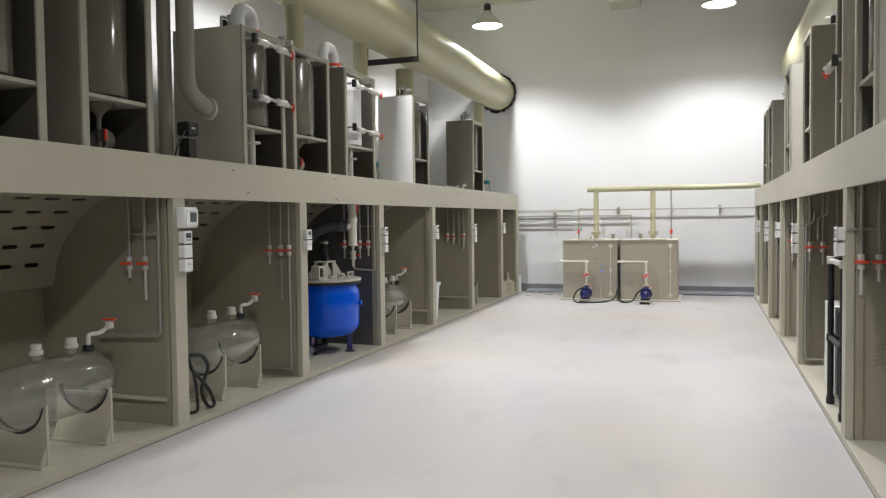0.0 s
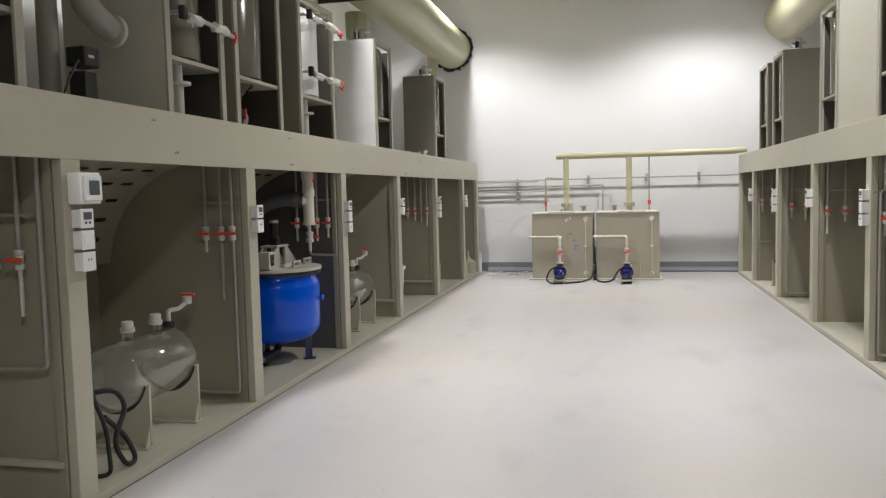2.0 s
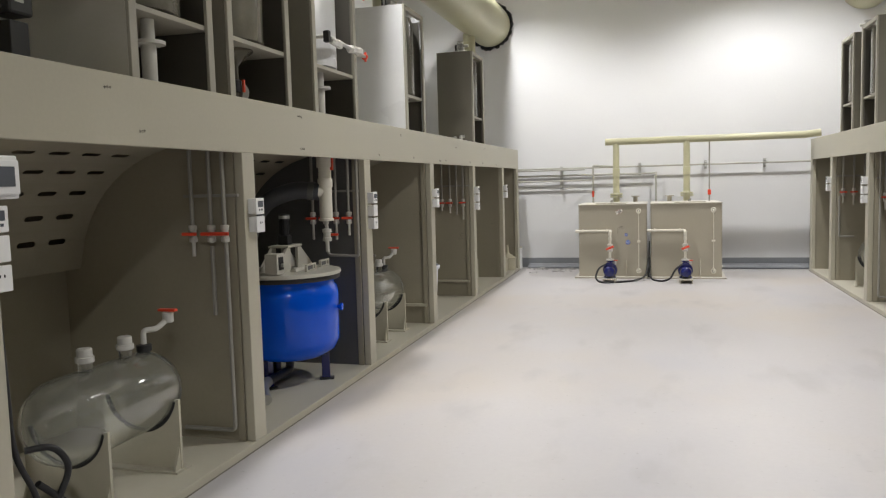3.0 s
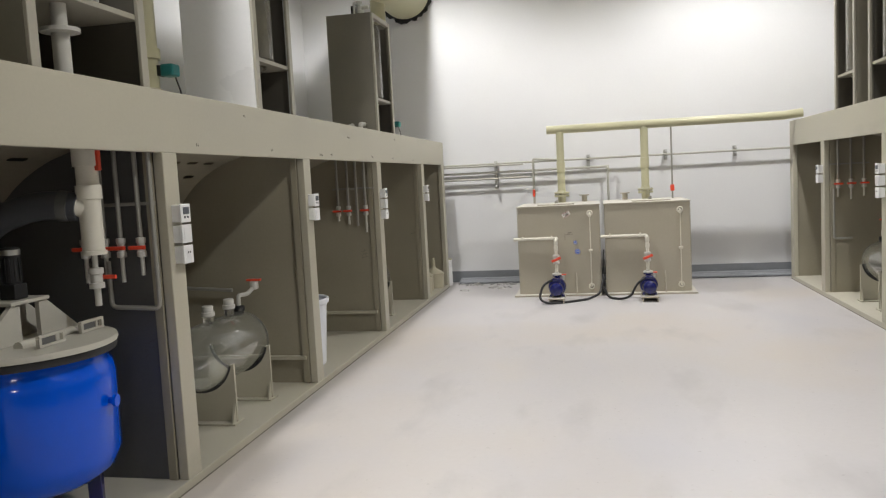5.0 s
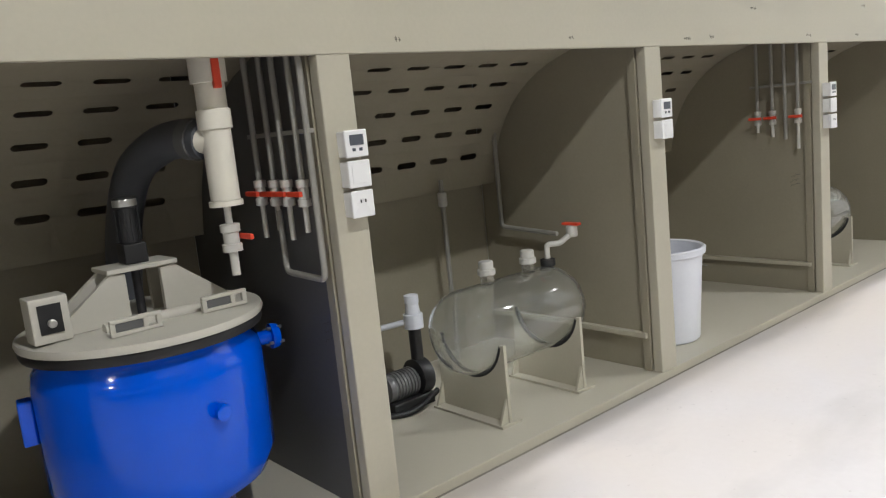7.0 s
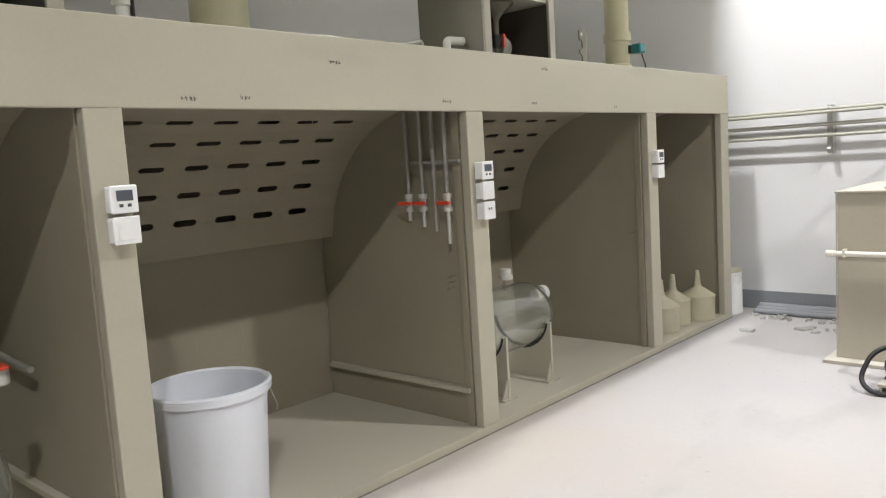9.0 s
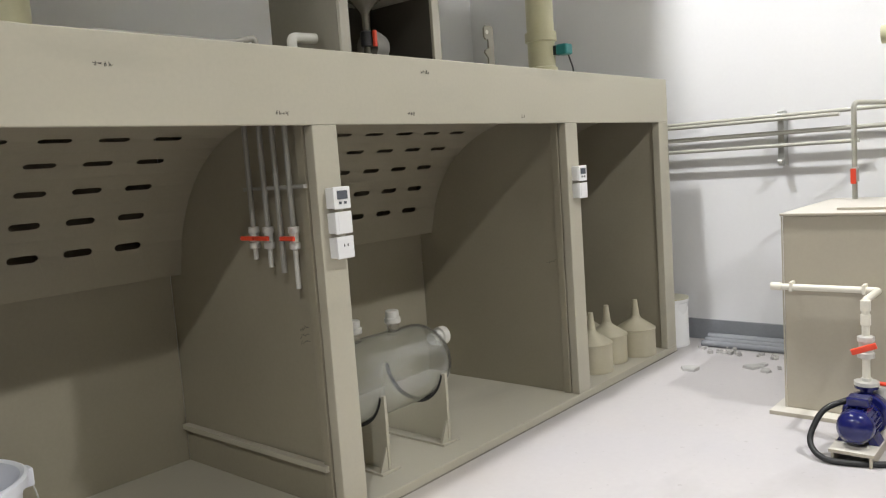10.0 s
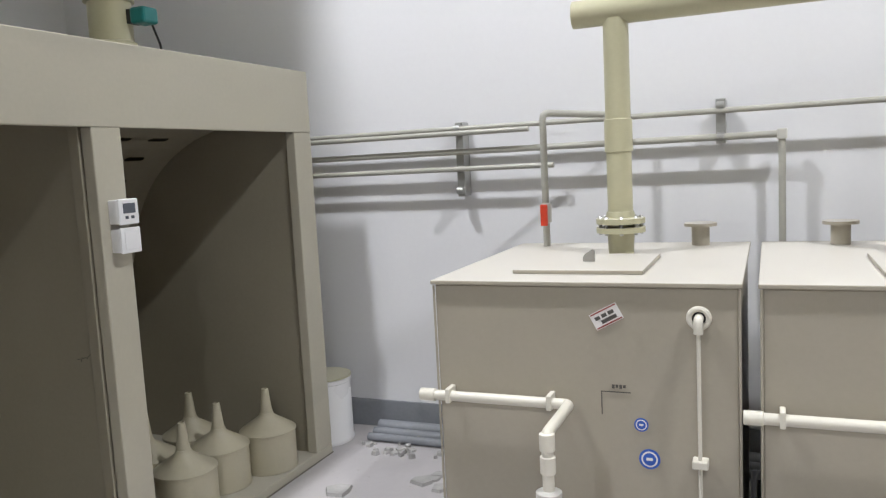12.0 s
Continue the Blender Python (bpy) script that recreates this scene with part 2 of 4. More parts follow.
structure("wall_west", box(X_WEST - 0.2, X_WEST, Y_SOUTH, Y_WALL, 0, Z_CEIL, 0), PLASTER, "white painted side wall behind the racks")
structure("wall_east", box(X_EAST, X_EAST + 0.2, Y_SOUTH, Y_WALL, 0, Z_CEIL, 0), PLASTER, "white painted side wall behind the racks")
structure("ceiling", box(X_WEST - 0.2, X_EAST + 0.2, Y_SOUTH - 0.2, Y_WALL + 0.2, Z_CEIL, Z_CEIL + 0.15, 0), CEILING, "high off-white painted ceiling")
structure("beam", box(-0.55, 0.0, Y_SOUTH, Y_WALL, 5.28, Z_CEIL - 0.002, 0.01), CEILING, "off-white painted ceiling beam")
structure("baseboard", box(X_WEST, X_EAST, Y_WALL - 0.012, Y_WALL - 0.001, 0.0, 0.15, 0.003), SKIRT, "scuffed grey painted skirting band")


# ---------- lamps ----------
def pendant(x, y):
    lamp = thing("pendant_lamp", "round metal high-bay pendant lamp, switched on", "ceiling lamp", (x, y, LAMP_Z), "hall lamps")
    part("shade", lathe([(0.05, 0.24), (0.075, 0.23), (0.10, 0.17), (0.19, 0.10), (0.255, 0.0), (0.262, 0.0), (0.197, 0.11), (0.11, 0.185), (0.085, 0.25), (0.05, 0.26)], 40), LAMPSHADE, lamp)
    part("housing", lathe([(0.045, 0.25), (0.06, 0.26), (0.06, 0.36), (0.03, 0.39)], 24), DARKMETAL, lamp)
    part("rod", sweep([(0, 0, 0.38), (0, 0, Z_CEIL - LAMP_Z - 0.002)], 0.008, 8), STEEL, lamp)
    part("diffuser", lathe([(0.01, 0.012), (0.235, 0.012), (0.225, 0.02), (0.01, 0.02)], 40), LIT, lamp, "glowing round diffuser")
    d = bpy.data.lights.new("lamp_light", "SPOT")
    d.energy, d.spot_size, d.spot_blend, d.shadow_soft_size, d.color = LAMP_WATTS, radians(144), 0.50, 0.09, (1.0, 0.98, 0.95)
    li = new("lamp_light", d)
    li.location = (x, y, LAMP_Z - 0.01)


for ly in LAMP_Y:
    for lx in LAMP_X:
        pendant(lx, ly)


# ---------- the two benches with their bays ----------
def panel_point(t):
    """The curved plenum panel's section: distance behind the face, and height."""
    a, b, c = (1.05, 0.975), (0.97, 1.50), (0.43, 1.63)
    return tuple(a[i] * (1 - t) ** 2 + 2 * b[i] * t * (1 - t) + c[i] * t * t for i in (0, 1))


def plenum_panel(face, sign, y0, y1, shift=0.0):
    """A curved sheet with rows of rounded slots cut through it."""
    bm = bmesh.new()
    n = max(2, round((y1 - y0) / 0.2135))
    pitch = (y1 - y0) / n
    cache = {}

    def vert(y, t):
        key = (round(y, 4), round(t, 4))
        if key not in cache:
            d, z = panel_point(t)
            cache[key] = bm.verts.new((face + sign * d, y, z))
        return cache[key]

    centres, edges = (0.17, 0.325, 0.495, 0.67, 0.85), (0.0, 0.25, 0.41, 0.58, 0.76, 1.0)
    for tm, t0, t1 in zip(centres, edges, edges[1:]):
        high = 0.0165
        cuts = [y0 + pitch * (i + 0.5) - shift for i in range(n)]
        for a, b in ((y0, cuts[0]), (cuts[-1], y1)):
            bm.faces.new([vert(a, t0), vert(b, t0), vert(b, tm), vert(a, tm)])
            bm.faces.new([vert(a, tm), vert(b, tm), vert(b, t1), vert(a, t1)])
        for a, b in zip(cuts, cuts[1:]):
            ym, half = (a + b) / 2, 0.061
            outer = [(a, t0), ((a + ym) / 2, t0), ((b + ym) / 2, t0), (b, t0), (b, tm), (b, t1), ((b + ym) / 2, t1), ((a + ym) / 2, t1), (a, t1), (a, tm)]
            k = half - 0.013
            inner = [(ym - half + 0.004, tm - high * 0.6), (ym - k, tm - high), (ym + k, tm - high), (ym + half - 0.004, tm - high * 0.6), (ym + half, tm),
                     (ym + half - 0.004, tm + high * 0.6), (ym + k, tm + high), (ym - k, tm + high), (ym - half + 0.004, tm + high * 0.6), (ym - half, tm)]
            o, i2 = [vert(*p) for p in outer], [vert(*p) for p in inner]
            for q in range(10):
                w = (q + 1) % 10
                bm.faces.new((o[q], o[w], i2[w], i2[q]))
    # the return at its foot, back to the rear sheet
    lo = [vert(y0, 0.0), vert(y1, 0.0)]
    hi = [bm.verts.new((face + sign * 1.151, y, 0.975)) for y in (y1, y0)]
    bm.faces.new(lo + hi)
    return bm


def bench(name, face, sign, posts, label, dark=()):
    """posts: near edge of each post, in order along the hall; the last one closes the bench."""
    ob = thing(name, label, "laboratory bench", (face, posts[0], 0))
    base = Matrix.Translation((-face, -posts[0], 0))

    def add(pname, bm, mat, plabel=""):
        bm.transform(base)
        return part(pname, bm, mat, ob, plabel)

    def X(a, b):
        return sorted((face + sign * a, face + sign * b))

    y0, y1, w = posts[0], posts[-1] + 0.14, 0.125
    add("plinth", box(*X(0.0, 1.20), y0, y1, 0.0, LIP, 0.004), PP)
    # Added dark strip draws the thin shadow line along the plinth.
    add("joint", box(*X(-0.004, -0.0005), y0, y1, 0.0, 0.006, 0.0), JOINT, "thin dark strip along the foot, drawn for a shadow line")
    add("fascia", box(*X(0.0, 0.03), y0, y1, BAY_TOP, DECK, 0.004), PP, "beige plastic fascia with small pen marks")
    add("deck", box(*X(0.032, 1.20), y0, y1, DECK - 0.03, DECK - 0.004, 0.003), PP)
    add("end_panel", box(*X(0.032, 1.20), y1 - 0.02, y1 - 0.002, LIP, DECK - 0.032, 0.002), PP)
    for i, y in enumerate(posts):
        wide = 0.14 if i == len(posts) - 1 else w
        add("post", box(*X(0.001, 0.05), y, y + wide, LIP, BAY_TOP, 0.005), PP)
        sheet = PP_SHADED if i in dark else PP_IN
        add("partition", box(*X(0.052, 1.15), y + 0.012, y + 0.03, LIP, DECK - 0.032, 0.0), sheet, "partition sheet with its shade put into the dark grey" if i in dark else "")
        if i < len(posts) - 1:
            # The darker inner colour also stands for the shade on the batten.
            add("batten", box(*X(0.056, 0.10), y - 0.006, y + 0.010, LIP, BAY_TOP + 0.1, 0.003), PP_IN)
    for a, b in zip(posts, posts[1:]):
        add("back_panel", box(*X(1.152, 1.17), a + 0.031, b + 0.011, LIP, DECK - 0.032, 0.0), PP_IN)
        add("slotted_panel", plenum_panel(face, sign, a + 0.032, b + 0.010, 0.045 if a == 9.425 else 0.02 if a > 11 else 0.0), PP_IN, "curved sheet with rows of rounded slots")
    return ob


LEFT_POSTS = [-1.13, 0.63, 2.40, 4.215, 5.931, 7.688, 9.425, 11.216, 13.02, 14.192]
RIGHT_POSTS = [-1.9, -0.13, 1.64, 3.36, 5.12, 7.66, 9.43, 11.18, 12.92, 14.192]
bench("process_bench", X_L, -1, LEFT_POSTS, "long beige plastic bench with open bays below a deep fascia", dark=(5,))
bench("process_bench", X_R, 1, RIGHT_POSTS, "long beige plastic bench with dim open bays under a fascia")


def rail(face, sign, y, z=0.225):
    ob = thing("rail", "thin pale plastic batten along a partition", "batten", (face + sign * 0.6, y, z))
    part("strip", box(-0.53, 0.53, -0.022, 0.012, -0.013, 0.013, 0.003), PP, ob)


for y in (4.215, 9.425, 11.216):
    rail(X_L, -1, y)


# ---------- socket boxes on the posts ----------
def socket_box(x, y, z, sign, face):
    ob = thing("socket_box", {"meter": "white surface-mounted thermostat box with grey display", "socket": "white surface-mounted socket box with pin holes", "switch": "white surface-mounted switch box with blank plate"}[face], "socket", (x, y, z), "boxes on the posts")
    s = sign
    a, b = sorted((-s * 0.003, s * 0.038))
    part("back_box", box(a, b, -0.040, 0.040, -0.040, 0.040, 0.004), WHITE, ob)
    a, b = sorted((s * 0.039, s * 0.049))
    part("cover_plate", box(a, b, -0.043, 0.043, -0.043, 0.043, 0.004), WHITE, ob)
    a, b = sorted((s * 0.0495, s * 0.0515))
    if face == "meter":
        part("display", box(a, b, -0.026, 0.026, -0.005, 0.028, 0.0), SCREEN, ob)
        for dy in (-0.013, 0.013):
            part("button", box(a, b, dy - 0.006, dy + 0.006, -0.024, -0.014, 0.0), SCREEN, ob)
    elif face == "socket":
        for dy in (-0.009, 0.009):
            part("pin_hole", box(a, b, dy - 0.002, dy + 0.002, 0.004, 0.014, 0.0), BLACK, ob)
    else:
        part("rocker", box(a, b, -0.030, 0.030, -0.030, 0.030, 0.0008), WHITE, ob)


def breaker_box(x, y, z, s):
    ob = thing("breaker_box", "white plastic breaker box with dark window", "breaker box", (x, y, z))
    a, b = sorted((-s * 0.003, s * 0.07))
    part("case", box(a, b, -0.065, 0.065, -0.07, 0.07, 0.006), WHITE, ob)
    a, b = sorted((s * 0.071, s * 0.085))
    part("cover", box(a, b, -0.055, 0.055, -0.055, 0.055, 0.004), WHITE, ob)
    a, b = sorted((s * 0.0855, s * 0.088))
    part("window", box(a, b, -0.033, 0.033, -0.030, 0.034, 0.0), SCREEN, ob)


def socket_row(face, s, y, kinds, top=1.346):
    for i, k in enumerate(kinds):
        socket_box(face, y + 0.078, top - 0.043 - i * 0.096, s, k)


breaker_box(X_L, 4.312, 1.455, 1)
socket_row(X_L, 1, 4.225, ("meter", "switch", "socket"), 1.365)
for y, k in ((0.63, "ms"), (2.40, "ms"), (5.931, "ms"), (7.688, "mws"), (9.425, "mw"), (11.216, "mws"), (13.02, "mw")):
    socket_row(X_L, 1, y, [{"m": "meter", "s": "socket", "w": "switch"}[c] for c in k])
for y, k in ((1.64, "ms"), (3.36, "mws"), (5.12, "mw"), (7.66, "mws"), (9.43, "mw"), (11.18, "mws"), (12.92, "mw")):
    socket_row(X_R, -1, y, [{"m": "meter", "s": "socket", "w": "switch"}[c] for c in k])


# ---------- valves and pipes on the partitions ----------
def ball_valve(parent, x, y, z, r=0.011, handle=(0, 0, 0), side=-1, drop=0.12):
    """A small true-union valve on an upright pipe, with a red lever across it."""
    b = lathe([(r * 1.3, -0.045), (r * 2.0, -0.043), (r * 2.0, -0.02), (r * 1.6, -0.018), (r * 1.6, 0.018), (r * 2.0, 0.02), (r * 2.0, 0.043), (r * 1.3, 0.045)], 14, (x, y, z))
    v = part("valve", b, FITTING, parent)
    h = box(x - 0.045 + handle[0], x + 0.040 + handle[0], y - 0.040 + handle[1], y - 0.026 + handle[1], z - 0.009, z + 0.009, 0.004)
    part("handle", h, RED, v, "red lever handle")
    if drop:
        part("spout", sweep([(x, y, z - 0.044), (x, y, z - drop)], r * 0.9, 10), FITTING, parent)


def manifold(face, sign, y, offsets, z=1.16, extra=(), drops=None):
    ob = thing("valve_manifold", "row of grey pipes with red-handled valves", "valve manifold", (face + sign * offsets[0], y, z), "valve manifolds")
    for i, o in enumerate(offsets):
        x = sign * (o - offsets[0])
        part("riser", sweep([(x, 0, 0.044), (x, 0, BAY_TOP + 0.2 - z)], 0.011, 10), PIPE_GREY, ob)
        ball_valve(ob, x, 0, 0, drop=(drops[i] if drops else 0.13 + 0.03 * (i % 2)))
    a, b = sorted((sign * -0.08, sign * (offsets[-1] - offsets[0] + 0.05)))
    part("clip_rail", box(a, b, 0.002, 0.020, 0.19, 0.205, 0.002), PIPE_GREY, ob)
    for path in extra:
        part("pipe", sweep([(sign * (o - offsets[0]), yy - y, zz - z) for o, yy, zz in path], 0.011, 10, 0.03), PIPE_GREY, ob)


manifold(X_L, -1, 7.655, (0.124, 0.226, 0.309, 0.413), extra=[[(0.30, 7.655, 1.1), (0.30, 7.655, 0.884), (0.055, 7.655, 0.875), (0.055, 7.655, 1.7)]])
manifold(X_L, -1, 11.18, (0.119, 0.28, 0.377), 1.16, extra=[[(0.199, 11.18, 1.7), (0.199, 11.18, 1.02)]], drops=(0.2, 0.12, 0.09))
manifold(X_L, -1, 5.895, (0.10, 0.18, 0.29), 1.167, extra=[[(0.18, 5.895, 1.1), (0.18, 5.895, 0.735)], [(0.097, 5.895, 1.12), (0.097, 5.895, 0.115), (0.40, 5.895, 0.115)]], drops=(0.05, 0.05, 0.12))
manifold(X_L, -1, 4.18, (0.21, 0.34), 1.15, extra=[[(0.10, 4.18, 1.7), (0.10, 4.18, 0.67), (0.60, 4.18, 0.65)]], drops=(0.25, 0.1))
manifold(X_L, -1, 2.365, (0.2, 0.3), 1.15)
manifold(X_R, 1, 5.085, (0.08, 0.175, 0.28), 1.137, extra=[[(0.335, 5.085, 1.7), (0.335, 5.085, 0.14)]], drops=(0.2, 0.12, 0.1))
manifold(X_R, 1, 7.625, (0.09, 0.20, 0.32, 0.434, 0.556, 0.66), 1.128, extra=[[(0.13, 7.62, 1.45), (0.13, 7.62, 1.36), (0.06, 7.62, 1.33), (0.06, 7.62, 0.10), (0.4, 7.62, 0.1)], [(0.24, 7.62, 1.7), (0.24, 7.62, 1.42), (0.16, 7.62, 1.40), (0.16, 7.62, 1.2)]])
manifold(X_R, 1, 9.395, (0.12, 0.28), 1.13, drops=(0.22, 0.1))
manifold(X_R, 1, 11.145, (0.15, 0.3), 1.13, extra=[[(0.10, 11.145, 1.6), (0.10, 11.145, 0.1), (0.4, 11.145, 0.1)]])
manifold(X_R, 1, 12.885, (0.12, 0.24, 0.36), 1.15, extra=[[(0.08, 12.885, 1.1), (0.08, 12.885, 0.6), (0.25, 12.885, 0.6)]])
manifold(X_R, 1, 3.325, (0.12, 0.24, 0.36), 1.15)


# ---------- clear pressure vessels on saddles ----------
def vessel(x, y, length, saddles, caps, elbow, sign):
    """A lying acrylic vessel; sign tells on which side its bay is open."""
    ob = thing("acrylic_vessel", "clear acrylic horizontal vessel on beige plastic saddles", "pressure vessel", (x, y, LIP), "clear vessels")
    R, zc, h = 0.190, 0.382, length / 2
    prof = [(0.02, -h), (0.10, -h + 0.015), (0.155, -h + 0.05), (R - 0.008, -h + 0.10), (R, -h + 0.14), (R, h - 0.14), (R - 0.008, h - 0.10), (0.155, h - 0.05), (0.10, h - 0.015), (0.02, h)]
    inner = [(max(r - 0.006, 0.01), k * (1 - 0.006 / h)) for r, k in prof]
    bm = lathe(prof, 40, (0, 0, zc), "y")
    put_lathe(bm, inner, 40, (0, 0, zc), "y")
    shell = part("shell", bm, ACRYLIC, ob, "clear acrylic shell")
    shell.visible_shadow = False
    for f in list(shell.data.polygons)[len(shell.data.polygons) // 2:]:
        f.flip()
    for c in caps:
        part("neck", lathe([(0.030, zc + R - 0.01), (0.030, zc + R + 0.035)], 20, (0, c, 0)), ACRYLIC, ob)
        part("cap", lathe([(0.036, zc + R + 0.036), (0.040, zc + R + 0.040), (0.040, zc + R + 0.062), (0.033, zc + R + 0.064), (0.033, zc + R + 0.095), (0.028, zc + R + 0.10)], 20, (0, c, 0)), FITTING, ob, "grey-white screw cap")
    for s in saddles:
        arc = [(0.195 * math.sin(a), zc - 0.195 * math.cos(a)) for a in [math.radians(k) for k in range(80, -81, -16)]]
        part("saddle", prism([(-0.215, 0.012), (0.215, 0.012), (0.215, zc - 0.03)] + arc + [(-0.215, zc - 0.03)], s - 0.008, s + 0.008), PP, ob)
        part("foot", box(-0.225, 0.225, s - 0.06, s + 0.06, 0.0, 0.012, 0.002), PP, ob)
        part("strap", sweep([(0.1955 * math.sin(a), s, zc - 0.1955 * math.cos(a)) for a in [math.radians(k) for k in range(-82, 83, 10)]], 0.0115, 8), BLACK, ob, "black rubber cushion strip")
        for xx in (-0.205, 0.205):
            g = bmesh.new()
            v = [g.verts.new(p) for p in ((xx - 0.006, s - 0.055, 0.013), (xx - 0.006, s - 0.009, 0.013), (xx - 0.006, s - 0.009, 0.12), (xx + 0.006, s - 0.055, 0.013), (xx + 0.006, s - 0.009, 0.013), (xx + 0.006, s - 0.009, 0.12))]
            for f in ((0, 1, 2), (5, 4, 3), (0, 3, 4, 1), (1, 4, 5, 2), (2, 5, 3, 0)):
                g.faces.new([v[k] for k in f])
            part("gusset", g, PP, ob)
    if elbow is not None:
        part("outlet", sweep([(0, elbow, zc + R - 0.01), (0, elbow, zc + R + 0.10), (-0.04 * sign, elbow + 0.05, zc + R + 0.10), (-0.06 * sign, elbow + 0.12, zc + R + 0.14)], 0.014, 10, 0.02), FITTING, ob)
        part("valve", lathe([(0.02, 0.0), (0.028, 0.006), (0.028, 0.05), (0.02, 0.056)], 14, (-0.06 * sign, elbow + 0.12, zc + R + 0.12)), FITTING, ob)
        part("handle", box(-0.06 * sign - 0.05, -0.06 * sign + 0.05, elbow + 0.105, elbow + 0.135, zc + R + 0.1765, zc + R + 0.19, 0.004), RED, ob, "red lever handle")
        part("union", lathe([(0.03, zc + R - 0.005), (0.036, zc + R), (0.036, zc + R + 0.03), (0.02, zc + R + 0.034)], 18, (0, elbow, 0)), BLACK, ob)
    return ob


VA = vessel(-2.63, 8.80, 0.82, (-0.26, 0.24), (-0.12, 0.15), 0.29, -1)
copy_thing(VA, pose(-2.61, 5.24, LIP))
copy_thing(VA, pose(-2.61, 3.52, LIP))
copy_thing(VA, pose(2.30, 4.36, LIP))
copy_thing(VA, pose(2.30, 12.1, LIP))
VB = vessel(-2.62, 11.85, 0.74, (-0.22, 0.20), (-0.18, 0.08), None, -1)
part("end_port", lathe([(0.035, 0.355), (0.035, 0.41), (0.048, 0.412), (0.048, 0.45), (0.02, 0.455)], 20, (0, 0, 0.47), "y"), FITTING, VB, "round end port")


def hose(name, pts, r, label, mat=BLACK, bend=0.08):
    o = Vector(pts[0])
    ob = thing(name, label, "hose", o)
    part("tube", sweep([Vector(p) - o for p in pts], r, 16, bend), mat, ob)
    return ob


hose("hose", [(-2.42, 4.56, 0.46), (-2.36, 4.64, 0.46), (-2.34, 4.70, 0.36), (-2.36, 4.60, 0.20), (-2.33, 4.66, 0.06), (-2.34, 4.76, 0.06), (-2.35, 4.70, 0.20), (-2.37, 4.56, 0.34)], 0.013, "black rubber hose looped beside a clear vessel")
hose("hose", [(-2.33, 4.40, 1.02), (-2.33, 4.42, 0.50), (-2.33, 4.52, 0.30), (-2.33, 4.54, 0.06), (-2.40, 4.50, 0.058)], 0.011, "black rubber hose looped beside a clear vessel")


# small motor pump and its hose behind vessel
def vessel_pump():
    ob = thing("circulation_pump", "small black and grey circulation pump with motor", "pump", (-2.97, 8.42, LIP))
    part("motor", lathe([(0.03, -0.13), (0.062, -0.125), (0.066, -0.10), (0.062, -0.095), (0.062, 0.04), (0.05, 0.05)], 24, (0, 0, 0.12), "y"), DARKGREY, ob, "dark grey ribbed motor")
    for k in range(7):
        part("fin", lathe([(0.0625, -0.085 + k * 0.018), (0.068, -0.083 + k * 0.018), (0.068, -0.078 + k * 0.018), (0.0625, -0.076 + k * 0.018)], 24, (0, 0, 0.12), "y"), DARKGREY, ob)
    part("pump_head", lathe([(0.03, 0.051), (0.085, 0.053), (0.085, 0.115), (0.05, 0.12)], 24, (0, 0, 0.13), "y"), BLACK, ob)
    part("foot", box(-0.06, 0.06, -0.12, 0.12, 0, 0.055, 0.006), BLACK, ob)
    part("riser", sweep([(0, 0.085, 0.21), (0, 0.085, 0.36)], 0.03, 14), BLACK, ob)
    part("union", lathe([(0.034, 0.361), (0.046, 0.364), (0.046, 0.43), (0.036, 0.434), (0.030, 0.48), (0.034, 0.482), (0.034, 0.52), (0.02, 0.524)], 20, (0, 0.085, 0)), BUCKET, ob, "white ribbed union with cap")
    part("arm", sweep([(0, 0.085, 0.40), (-0.12, -0.06, 0.37), (-0.2, -0.16, 0.35)], 0.014, 10, 0.02), BUCKET, ob)


vessel_pump()
hose("hose", [(-3.17, 8.26, 0.40), (-3.23, 8.20, 0.34), (-3.23, 8.14, 0.20), (-3.12, 8.16, 0.062), (-2.92, 8.24, 0.06), (-2.85, 8.36, 0.06), (-2.86, 8.52, 0.12)], 0.014, "black rubber hose curling round a small pump")


def back_riser():
    ob = thing("riser_pipe", "slim beige pipe standing against the back panel", "pipe", (-3.24, 8.99, LIP))
    part("pipe", sweep([(0, 0, 0), (0, 0, 1.0)], 0.012, 10), PIPE_GREY, ob)
    part("coupling", lathe([(0.02, 0.86), (0.024, 0.865), (0.024, 0.93), (0.02, 0.935)], 14), FITTING, ob)
    part("feed", sweep([(0.02, 0.40, 1.3), (0.02, 0.40, 0.69), (0.42, 0.40, 0.665)], 0.012, 10, 0.03), PIPE_GREY, ob)


back_riser()


